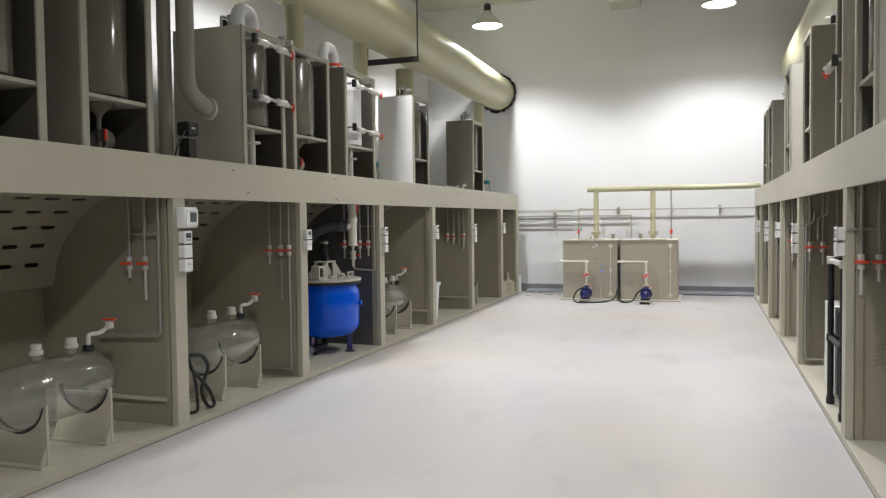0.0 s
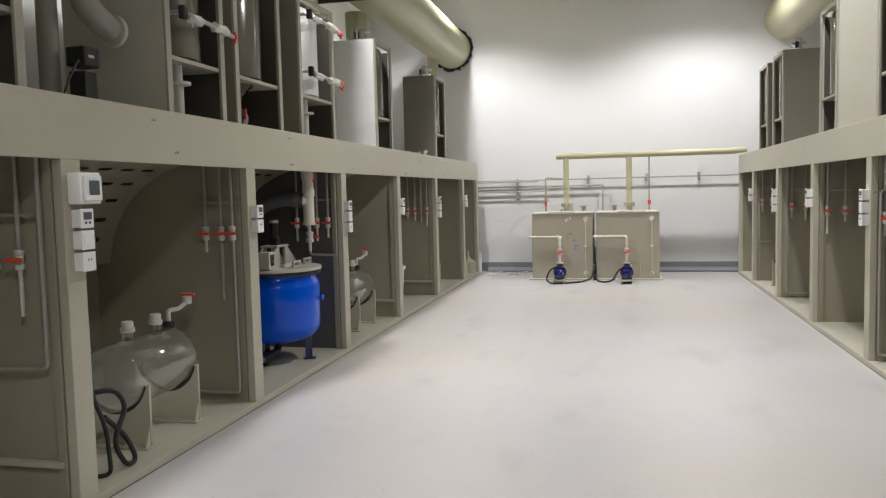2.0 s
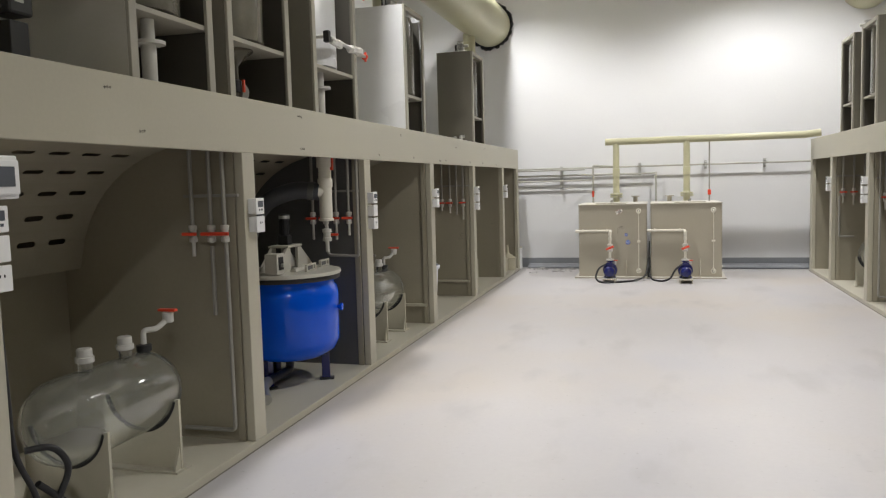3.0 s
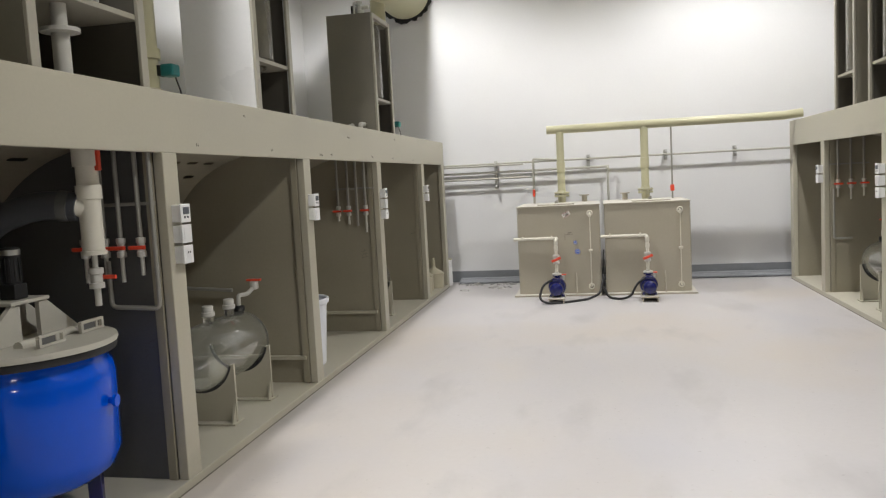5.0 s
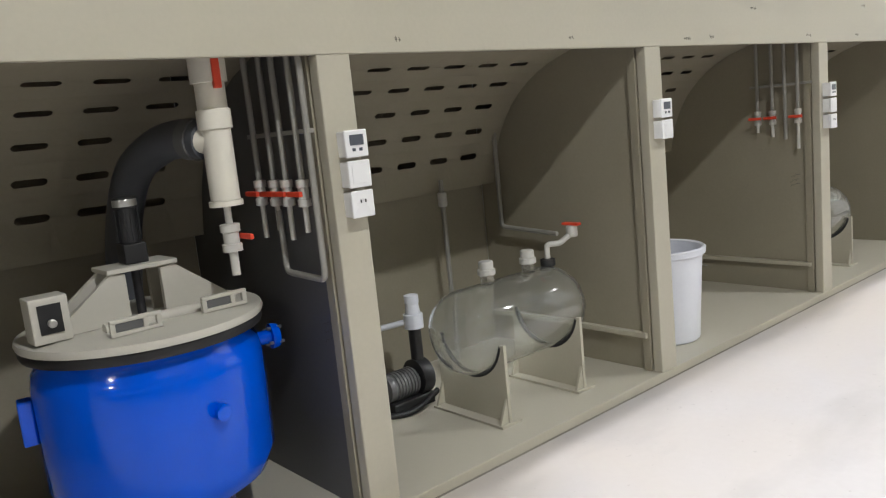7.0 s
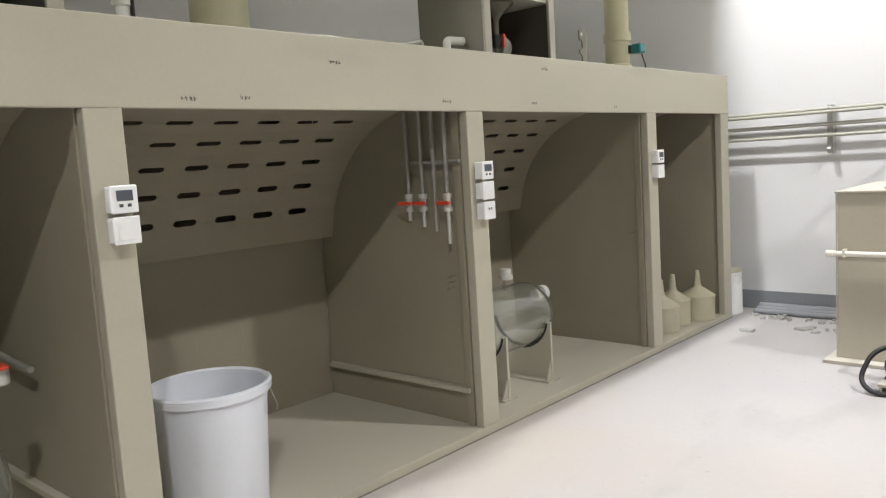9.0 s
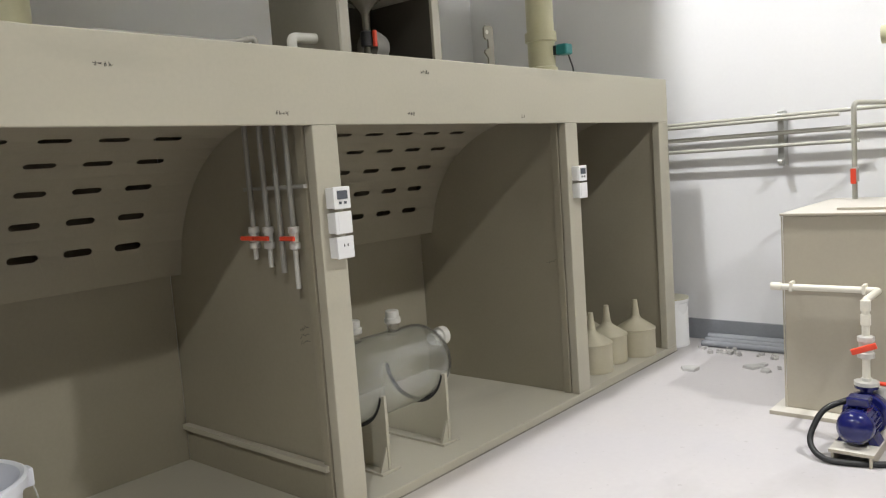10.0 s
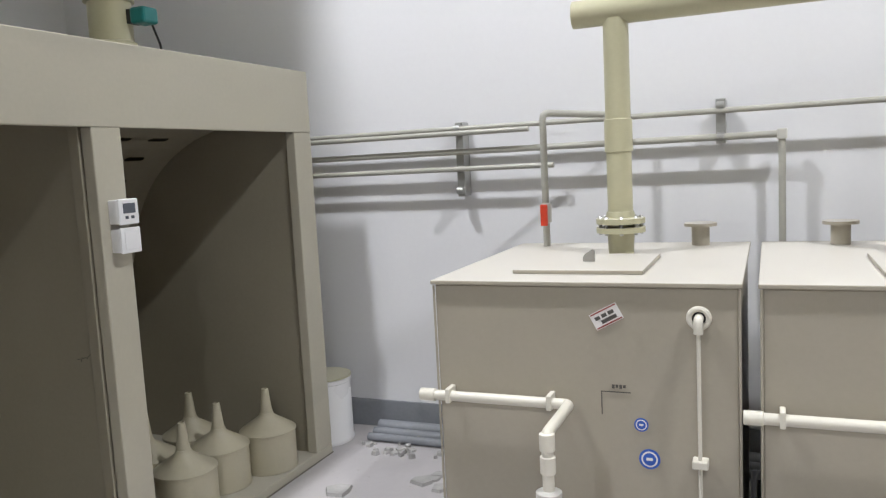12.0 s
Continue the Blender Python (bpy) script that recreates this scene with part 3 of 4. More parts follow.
# ---------- blue stirred drum ----------
def reactor():
    ob = thing("reactor_drum", "glossy blue stirred drum with pale grey lid and black motor", "mixing drum", (-2.66, 7.18, LIP))
    body = lathe([(0.04, 0.155), (0.16, 0.165), (0.26, 0.19), (0.325, 0.235), (0.352, 0.30), (0.355, 0.62), (0.345, 0.665), (0.325, 0.69), (0.325, 0.72), (0.04, 0.72)], 56)
    part("body", body, BLUE, ob, "glossy blue enamelled body")
    part("gasket", lathe([(0.30, 0.721), (0.365, 0.722), (0.37, 0.735), (0.365, 0.752), (0.30, 0.753)], 56), BLACK, ob)
    lid = part("lid", lathe([(0.02, 0.754), (0.372, 0.754), (0.376, 0.765), (0.372, 0.778), (0.30, 0.785), (0.02, 0.786)], 56), LIDGREY, ob, "pale grey plastic lid with bridge and grips")
    # bridge: two tapered cheeks with a window, joined by a top plate
    for dx in (-0.055, 0.055):
        g = prism([(-0.30, 0.787), (-0.055, 0.787), (-0.055, 0.935), (-0.10, 0.94)], -0.01, 0.01)
        g.transform(Matrix.Translation((dx, 0, 0)) @ Matrix.Rotation(radians(90), 4, "Z"))
        part("cheek", g, LIDGREY, lid)
        g = prism([(0.30, 0.787), (0.10, 0.94), (0.055, 0.935), (0.055, 0.787)], -0.01, 0.01)
        g.transform(Matrix.Translation((dx, 0, 0)) @ Matrix.Rotation(radians(90), 4, "Z"))
        part("cheek", g, LIDGREY, lid)
    part("top_plate", box(-0.075, 0.075, -0.11, 0.11, 0.941, 0.956, 0.003), LIDGREY, lid)
    part("shaft", sweep([(0, 0, 0.787), (0, 0, 0.94)], 0.014, 12), DARKMETAL, lid)
    part("rib", sweep([(0.13, -0.16, 0.79), (0.13, 0.16, 0.79)], 0.022, 10), LIDGREY, lid)
    part("gearbox", box(-0.036, 0.036, -0.036, 0.036, 0.957, 1.02, 0.004), BLACK, ob)
    part("motor", lathe([(0.032, 1.021), (0.033, 1.025), (0.033, 1.13), (0.036, 1.132), (0.036, 1.165), (0.02, 1.17)], 24), BLACK, ob, "upright black motor")
    for k in range(12):
        a = k * math.tau / 12
        g = box(0.0335, 0.0375, -0.002, 0.002, 1.03, 1.125, 0)
        g.transform(Matrix.Rotation(a, 4, "Z"))
        part("fin", g, BLACK, ob)
    part("motor_band", lathe([(0.0365, 1.137), (0.037, 1.138), (0.037, 1.158), (0.0365, 1.159)], 24), STEEL, ob)
    c = part("controller", box(0.02, 0.11, -0.345, -0.24, 0.787, 0.92, 0.004), LIDGREY, ob, "grey control box with dark dial plate")
    part("dial_plate", box(0.1105, 0.114, -0.325, -0.262, 0.815, 0.90, 0), BLACK, c)
    part("knob", lathe([(0.012, 0.1145), (0.012, 0.128), (0.008, 0.13)], 14, (0, -0.293, 0.845), "x"), STEEL, c)
    for y0, x0 in ((-0.10, 0.23), (0.19, 0.20)):
        g = box(x0 - 0.009, x0 + 0.009, y0 - 0.075, y0 + 0.075, 0.824, 0.836, 0.003)
        put_box(g, x0 - 0.009, x0 + 0.009, y0 - 0.075, y0 + 0.075, 0.7865, 0.798, 0.002)
        for dy in (-0.075, 0.02, 0.06):
            put_box(g, x0 - 0.008, x0 + 0.008, y0 + dy, y0 + dy + 0.014, 0.798, 0.824, 0.0)
        grip = part("grip", g, LIDGREY, lid)
        # Added dark grey fill stands for the shade in the grip opening.
        part("slot", box(x0 - 0.004, x0 + 0.004, y0 - 0.060, y0 + 0.019, 0.7985, 0.8235, 0), DARKGREY, grip)
    for a in (20, 140, 260):
        ca, sa = math.cos(radians(a)), math.sin(radians(a))
        g = box(-0.028, 0.028, -0.02, 0.02, 0.012, 0.21, 0.003)
        g.transform(Matrix.Translation((0.245 * ca, 0.245 * sa, 0)) @ Matrix.Rotation(radians(a), 4, "Z"))
        leg = part("leg", g, NAVY, ob)
        g = box(-0.05, 0.05, -0.035, 0.035, 0.0, 0.0118, 0.002)
        g.transform(Matrix.Translation((0.25 * ca, 0.25 * sa, 0)) @ Matrix.Rotation(radians(a), 4, "Z"))
        part("foot", g, DARKMETAL, leg)
    for a in (9, -100):
        g = box(0.353, 0.395, -0.03, 0.03, 0.46, 0.60, 0.006)
        if a == 9:
            g = put_lathe(bmesh.new(), [(0.013, 0.352), (0.013, 0.372), (0.026, 0.374), (0.026, 0.388), (0.018, 0.390)], 16, (0, 0, 0.52), "x")
        g.transform(Matrix.Rotation(radians(a), 4, "Z"))
        part("lug", g, BLUE, ob)
    g = lathe([(0.025, 0.345), (0.025, 0.40), (0.045, 0.402), (0.045, 0.415), (0.04, 0.43), (0.03, 0.432)], 20, (0, 0, 0.62), "x")
    g.transform(Matrix.Rotation(radians(80), 4, "Z"))
    port = part("side_port", g, BLUE, ob)
    for k in range(4):
        a = k * math.tau / 4 + 0.5
        g = lathe([(0.006, 0.390), (0.006, 0.440)], 8, (0, 0.036 * math.cos(a), 0.62 + 0.036 * math.sin(a)), "x")
        g.transform(Matrix.Rotation(radians(80), 4, "Z"))
        part("bolt", g, STEEL, port)
    part("drain", sweep([(0, 0, 0.154), (0, -0.02, 0.08), (0.0, -0.34, 0.075)], 0.03, 14, 0.05), DARKMETAL, ob)
    part("elbow", sweep([(0.0, -0.34, 0.075), (0.03, -0.46, 0.075), (0.16, -0.66, 0.05)], 0.035, 14, 0.05), STEEL, ob)


reactor()


def drop_pipe():
    ob = thing("drain_pipe", "cream upright pipe with small valve below it", "pipe", (-2.45, 7.42, 0.93))
    part("pipe", lathe([(0.046, 0.24), (0.046, 0.46), (0.053, 0.461), (0.053, 0.52), (0.046, 0.521), (0.046, 0.60), (0.056, 0.601), (0.056, 0.68), (0.046, 0.681), (0.046, 0.90)], 28), CREAM, ob)
    part("end_cap", lathe([(0.03, 0.22), (0.053, 0.222), (0.053, 0.239), (0.04, 0.2395)], 28), CREAM, ob)
    ball_valve(ob, 0, 0, 0.12, 0.016, handle=(0.03, 0.070), drop=0.12)
    part("side_branch", sweep([(0, 0, 0.43), (-0.065, -0.045, 0.43)], 0.041, 16), CREAM, ob)
    part("nipple", sweep([(0, 0, 0.16), (0, 0, 0.225)], 0.012, 10), FITTING, ob)
    part("lever", box(0.045, 0.065, -0.012, 0.012, 0.58, 0.67, 0.004), RED, ob, "red lever handle")


drop_pipe()
arch = hose("flexible_duct", [(-2.49, 7.405, 1.36), (-2.66, 7.36, 1.38), (-2.88, 7.30, 1.30), (-2.98, 7.27, 1.1), (-3.08, 7.24, 0.6), (-3.1, 7.2, 0.11)], 0.062, "thick dark grey flexible hose arching behind the drum", GREYHOSE, 0.25)
part("cuff", sweep([(-0.035, -0.012, 0.004), (-0.075, -0.025, 0.009)], 0.066, 24), DARKGREY, arch, "dark clamp cuff")


# ---------- white bucket ----------
def bucket():
    ob = thing("bucket", "large white plastic bucket with wire handle", "bucket", (-2.58, 9.94, LIP))
    part("body", lathe([(0.02, 0.004), (0.185, 0.0), (0.195, 0.01), (0.222, 0.44), (0.228, 0.47), (0.242, 0.475), (0.245, 0.505), (0.235, 0.512), (0.222, 0.505), (0.190, 0.02), (0.02, 0.016)], 48), BUCKET, ob)
    part("lug", box(0.0, 0.05, 0.222, 0.258, 0.44, 0.50, 0.006), BUCKET, ob)
    part("bail", sweep([(0.025, 0.252, 0.46), (0.05, 0.262, 0.40), (0.11, 0.24, 0.37), (0.17, 0.19, 0.38)], 0.003, 6, 0.03), STEEL, ob, "thin wire handle")


bucket()


# ---------- funnels in the end bay ----------
def funnel(x, y, turn):
    ob = thing("funnel", "beige plastic jar-shaped funnel standing on its rim", "funnel", (x, y, LIP), "funnels in the end bay")
    ob.rotation_euler = (0, 0, radians(turn))
    part("body", lathe([(0.120, 0.0), (0.129, 0.002), (0.129, 0.006), (0.126, 0.008), (0.126, 0.172), (0.130, 0.174), (0.130, 0.182), (0.124, 0.187), (0.036, 0.245), (0.030, 0.26)], 36), FLASK, ob)
    part("spout", lathe([(0.0295, 0.2605), (0.026, 0.275), (0.016, 0.37), (0.012, 0.373), (0.017, 0.2607)], 20), FLASK, ob)


for x, y, a in ((-2.44, 13.505, 10), (-2.47, 13.76, 80), (-2.385, 14.0, 200), (-2.71, 13.86, 140), (-2.70, 13.57, 0)):
    funnel(x, y, a)


# ---------- tanks at the end wall ----------
def tank(x0, x1, label, hx, vx):
    y0, y1, H = 13.39, 14.40, 1.035
    ob = thing("storage_tank", label, "storage tank", ((x0 + x1) / 2, y0, 0), "tanks at the end wall")
    w, d = (x1 - x0) / 2, y1 - y0
    part("shell", box(-w + 0.012, w - 0.012, 0.0, d, 0.022, H - 0.014, 0.004), TANKPP, ob)
    lid = part("top_plate", box(-w, w, -0.012, d + 0.012, H - 0.0135, H, 0.003), TANKPP, ob)
    part("base_plate", box(-w - 0.05, w + 0.05, -0.09, d + 0.05, 0.0, 0.0215, 0.003), TANKPP, ob)
    h = part("hatch", box(hx - 0.21, hx + 0.21, 0.14, 0.56, H + 0.0005, H + 0.013, 0.002), TANKPP, lid)
    part("grip", prism([(hx - 0.02, H + 0.0135), (hx + 0.02, H + 0.0135), (hx + 0.02, H + 0.05), (hx + 0.012, H + 0.055), (hx - 0.012, H + 0.04), (hx - 0.02, H + 0.03)], 0.34, 0.352), PIPE_GREY, h)
    part("vent_stub", lathe([(0.034, H + 0.001), (0.034, H + 0.075), (0.062, H + 0.076), (0.062, H + 0.088), (0.01, H + 0.089)], 24, (vx, 0.92, 0)), TANKPP, lid)
    for xx in (-w + 0.004, w - 0.012):
        part("corner_bead", box(xx, xx + 0.008, -0.005, -0.0005, 0.022, H - 0.016, 0.002), TANKPP, ob)
    # level tube with its fittings
    gx = 0.355
    part("level_tube", sweep([(gx, -0.035, 0.115), (gx, -0.035, 0.92)], 0.0055, 10), CREAM, ob)
    for z in (0.10, 0.935):
        s = 1 if z < 0.5 else -1
        part("elbow", sweep([(gx, 0.0, z), (gx, -0.035, z), (gx, -0.035, z + s * 0.04)], 0.0135, 12, 0.015), CREAM, ob)
        ring = bmesh.new()
        put_sweep(ring, [(gx + 0.027 * math.cos(a), -0.010, z + 0.027 * math.sin(a)) for a in [k * math.tau / 24 for k in range(25)]], 0.0085, 8, cap=False)
        col = part("collar", ring, CREAM, ob)
        # A flat black disc paints the dark of the collar's hollow.
        part("bore_disc", lathe([(0.002, -0.006), (0.024, -0.006), (0.024, -0.001), (0.002, -0.001)], 20, (gx, 0, z), "y"), BLACK, col, "black disc drawn as the dark recess behind the elbow")
    part("clip", box(gx - 0.022, gx + 0.022, -0.045, -0.001, 0.500, 0.525, 0.004), CREAM, ob)
    # feed pipe to pump
    px = -0.02
    part("feed_pipe", sweep([(-w - 0.035, -0.04, 0.665), (px, -0.04, 0.665), (px, -0.30, 0.665), (px, -0.30, 0.30)], 0.0165, 14, 0.02), CREAM, ob, "cream plastic feed pipe")
    part("pipe_end", lathe([(0.019, -0.03), (0.0205, -0.028), (0.0205, 0.02), (0.018, 0.022)], 16, (-w - 0.01, -0.04, 0.665), "x"), CREAM, ob)
    for xx in (-w + 0.06, px - 0.06):
        part("pipe_clip", box(xx - 0.008, xx + 0.008, -0.06, -0.001, 0.645, 0.692, 0.003), CREAM, ob)
    for z, rr in ((0.60, 0.0215), (0.665, 0.0215)):
        part("coupling", lathe([(rr - 0.004, -0.03), (rr, -0.026), (rr, 0.02), (rr - 0.004, 0.022)], 16, (px, -0.30, z - 0.02)), CREAM, ob)
    v = part("valve", lathe([(0.024, 0.40), (0.036, 0.405), (0.036, 0.425), (0.030, 0.43), (0.030, 0.475), (0.036, 0.48), (0.036, 0.50), (0.024, 0.505)], 18, (px, -0.30, 0)), FITTING, ob)
    g = box(-0.055, 0.055, -0.052, -0.036, -0.014, 0.014, 0.005)
    g.transform(Matrix.Translation((px, -0.30, 0.452)) @ Matrix.Rotation(radians(-22), 4, "Y"))
    part("handle", g, RED, v, "red valve lever")
    g = bmesh.new()
    vs = [g.verts.new(p) for p in ((px + 0.20, 0.0, 0.022), (px + 0.20, -0.08, 0.022), (px + 0.20, -0.012, 0.25), (px + 0.20, 0.0, 0.25), (px + 0.212, 0.0, 0.022), (px + 0.212, -0.08, 0.022), (px + 0.212, -0.012, 0.25), (px + 0.212, 0.0, 0.25))]
    for f in ((0, 1, 2, 3), (7, 6, 5, 4), (0, 4, 5, 1), (1, 5, 6, 2), (2, 6, 7, 3), (3, 7, 4, 0)):
        g.faces.new([vs[k] for k in f])
    part("gusset", g, TANKPP, ob)
    return ob


T1 = tank(-1.242, -0.299, "beige plastic tank with stickers, dusty top and feed pipe", -0.03, 0.29)
T2 = tank(-0.259, 0.684, "beige plastic tank with dusty top and feed pipe", 0.06, -0.20)


def sticker_set():
    y = 13.3885
    lab = thing("paper_label", "tilted white paper label with a red border", "label", (-0.679, y, 0.931))
    lab.rotation_euler = (0, radians(-28), 0)
    part("paper", box(-0.045, 0.045, -0.0015, 0.0, -0.026, 0.026, 0), PAPER, lab)
    for z in (-0.022, 0.022):
        part("border", box(-0.042, 0.042, -0.0025, -0.0017, z - 0.002, z + 0.002, 0), INKRED, lab)
    for i, (xa, xb, z) in enumerate(((-0.034, -0.018, 0.006), (-0.012, 0.004, 0.006), (0.010, 0.028, 0.006), (-0.02, 0.03, -0.010))):
        part("ink", box(xa, xb, -0.0025, -0.0017, z - 0.005, z + 0.006, 0), INK, lab)
    for x, z, r in ((-0.584, 0.606, 0.021), (-0.562, 0.502, 0.031)):
        st = thing("round_sticker", "small round blue and white sticker on the tank", "sticker", (x, y, z), "round stickers")
        part("disc", lathe([(0.002, -0.001), (r, -0.001), (r, 0.0), (0.002, 0.0)], 28, axis="y"), STICKER, st)
        part("ring", lathe([(0.002, -0.0018), (r * 0.78, -0.0018), (r * 0.78, -0.0012), (0.002, -0.0012)], 28, axis="y"), PAPER, st)
        part("centre", lathe([(0.001, -0.0026), (r * 0.62, -0.0026), (r * 0.62, -0.002), (0.001, -0.002)], 20, axis="y"), STICKER, st)
        part("mark", box(-r * 0.3, r * 0.3, -0.0034, -0.0028, -r * 0.12, r * 0.16, 0), PAPER, st)
    mk = thing("pen_mark", "pencilled corner mark and scribble on the tank", "writing", (-0.643, y, 0.70))
    part("stroke", box(-0.055, 0.03, -0.001, 0, 0.0, 0.003, 0), INK, mk)
    part("stroke", box(-0.058, -0.055, -0.001, 0, -0.07, 0.003, 0), INK, mk)
    for k in range(4):
        part("stroke", box(-0.025 + k * 0.011, -0.017 + k * 0.011, -0.001, 0, 0.012 + 0.003 * (k % 2), 0.024, 0), INK, mk)


sticker_set()


# pump in front of each tank
def pump(x):
    ob = thing("pump", "navy blue centrifugal pump on a beige stand", "pump", (x, 13.09, 0), "transfer pumps")
    part("stand", box(-0.09, 0.09, -0.30, 0.06, 0.045, 0.06, 0.002), TANKPP, ob)
    for xx in (-0.08, 0.07):
        part("runner", box(xx, xx + 0.012, -0.30, 0.06, 0.0, 0.0445, 0.001), TANKPP, ob)
    m = part("motor", lathe([(0.01, -0.275), (0.045, -0.27), (0.070, -0.245), (0.076, -0.21), (0.076, -0.20), (0.070, -0.198), (0.070, -0.085), (0.078, -0.083), (0.078, -0.06), (0.05, -0.055)], 32, (0, 0, 0.145), "y"), NAVY, ob, "finned navy motor with round cowl")
    for k in range(20):
        a = k * math.tau / 20
        g = box(0.0705, 0.078, -0.193, -0.09, -0.002, 0.002, 0)
        g.transform(Matrix.Translation((0, 0, 0.145)) @ Matrix.Rotation(a, 4, "Y"))
        part("fin", g, NAVY, m)
    part("terminal_box", box(-0.045, 0.045, -0.18, -0.10, 0.222, 0.262, 0.006), NAVY, ob)
    part("volute", lathe([(0.05, -0.054), (0.092, -0.05), (0.098, -0.035), (0.098, 0.01), (0.085, 0.03), (0.04, 0.035)], 36, (0, 0, 0.15), "y"), NAVY, ob)
    part("outlet_neck", lathe([(0.028, 0.24), (0.03, 0.262), (0.05, 0.264), (0.05, 0.276), (0.028, 0.277)], 24, (0, 0, 0)), NAVY, ob)
    part("flange", lathe([(0.02, 0.2775), (0.052, 0.278), (0.052, 0.294), (0.022, 0.296), (0.022, 0.31)], 24), FITTING, ob)
    for xx in (-0.065, 0.065):
        part("foot", prism([(xx - 0.02, 0.061), (xx + 0.02, 0.061), (xx * 0.7 + 0.01, 0.11), (xx * 0.7 - 0.01, 0.11)], -0.18, -0.08), NAVY, ob)
    part("suction", sweep([(0, 0.034, 0.15), (0, 0.14, 0.15), (0.0, 0.297, 0.15)], 0.026, 14), FITTING, ob)
    part("side_valve", lathe([(0.02, 0.0), (0.03, 0.004), (0.03, 0.05), (0.02, 0.054)], 16, (0.05, 0.06, 0.21)), FITTING, ob)
    part("handle", box(0.03, 0.10, 0.045, 0.075, 0.266, 0.278, 0.004), RED, ob, "red lever")
    return ob


P1 = pump(-0.79)
copy_thing(P1, pose(0.193, 13.09, 0))
hose("cable", [(-0.835, 12.95, 0.24), (-0.93, 12.90, 0.20), (-0.98, 12.84, 0.06), (-0.90, 12.76, 0.014), (-0.72, 12.80, 0.014), (-0.45, 13.0, 0.014), (-0.32, 13.15, 0.05), (-0.28, 13.30, 0.24)], 0.013, "thick black cable looping from the pump")
hose("cable", [(0.148, 12.95, 0.24), (0.06, 12.92, 0.18), (0.0, 12.90, 0.05), (-0.10, 12.95, 0.014), (-0.24, 13.08, 0.014), (-0.28, 13.28, 0.10)], 0.013, "thick black cable looping from the pump")


def cable_trunk():
    ob = thing("cable_box", "black cable coupling box between the tanks", "cable box", (-0.279, 13.34, 0))
    part("case", box(-0.017, 0.017, -0.03, 0.04, 0.0, 0.15, 0.004), BLACK, ob)
    part("cord", sweep([(0, 0.0, 0.15), (0.0, -0.005, 0.30), (0.008, 0.0, 0.52)], 0.008, 8, 0.05), BLACK, ob)


cable_trunk()


# vent header above the tanks
def vent_header():
    ob = thing("vent_header", "olive-beige vent pipe with two flanged drops", "pipe", (-0.745, 14.05, 1.035), "")
    Z = 0.893
    part("header", sweep([(-0.155, 0, Z), (2.55, 0, Z), (2.75, 0.0, Z + 0.02)], 0.050, 24), OLIVE, ob)
    for x in (0.0, 0.991):
        d = part("drop", lathe([(0.046, 0.16), (0.046, 0.38), (0.051, 0.382), (0.051, 0.50), (0.046, 0.502), (0.046, Z - 0.03)], 28, (x, 0, 0)), OLIVE, ob)
        part("flange", lathe([(0.046, 0.001), (0.05, 0.08), (0.09, 0.082), (0.09, 0.102), (0.05, 0.1025), (0.05, 0.115), (0.09, 0.1155), (0.09, 0.135), (0.055, 0.137), (0.05, 0.16)], 32, (x, 0, 0)), OLIVE, d)
        for k in range(8):
            a = k * math.tau / 8 + 0.2
            part("bolt", lathe([(0.007, 0.074), (0.007, 0.143)], 6, (x + 0.075 * math.cos(a), 0.075 * math.sin(a), 0)), STEEL, d)
    part("thin_drop", sweep([(1.30, 0.0, Z - 0.04), (1.30, 0, 0.001)], 0.011, 10), PIPE_GREY, ob)
    part("valve", lathe([(0.015, 0.09), (0.024, 0.095), (0.024, 0.16), (0.015, 0.165)], 14, (1.30, 0, 0)), RED, ob, "red valve")


vent_header()


# pipes along the end wall
def wall_pipes():
    ob = thing("wall_pipes", "thin grey-beige pipes clamped along the white wall", "pipes", (-2.2, 14.65, 1.374))
    z0 = 1.374
    for dy, z, x1 in ((0, 1.568, 5.9), (-0.05, 1.545, 0.95), (0, 1.374, 1.05)):
        part("pipe", sweep([(-1.9, dy, z - z0), (x1, dy, z - z0)], 0.013, 10), WALLPIPE, ob)
    part("pipe", sweep([(-1.9, 0, 0.083), (2.02, 0, 0.083), (2.02, 0, -0.5)], 0.015, 10, 0.02), WALLPIPE, ob)
    part("elbow", box(2.0, 2.04, -0.022, 0.022, 0.06, 0.105, 0.006), FITTING, ob)
    part("drop", sweep([(1.40, -0.02, 0.20), (1.10, -0.35, 0.22), (1.10, -0.35, -0.338)], 0.015, 10, 0.03), WALLPIPE, ob)
    v = part("valve", lathe([(0.016, -0.24), (0.024, -0.235), (0.024, -0.16), (0.016, -0.155)], 14, (1.10, -0.35, 0)), FITTING, ob)
    part("handle", box(1.085, 1.115, -0.39, -0.373, -0.25, -0.16, 0.005), RED, v, "red valve lever")
    for x, za, zb in ((0.58, 1.24, 1.60), (1.78, 1.43, 1.62), (2.74, 1.50, 1.63), (3.57, 1.50, 1.63)):
        b = part("bracket", box(x - 0.02, x + 0.02, 0.016, 0.098, za - z0, zb - z0, 0.003), STEEL, ob)
        for zz in (za + 0.03, zb - 0.03):
            part("clamp", sweep([(x - 0.015, 0.0, zz - z0), (x + 0.015, 0, zz - z0)], 0.017, 10), STEEL, b)
            part("bolt", sweep([(x, 0.0155, zz - z0), (x, 0.006, zz - z0)], 0.008, 6), DARKMETAL, b)


wall_pipes()


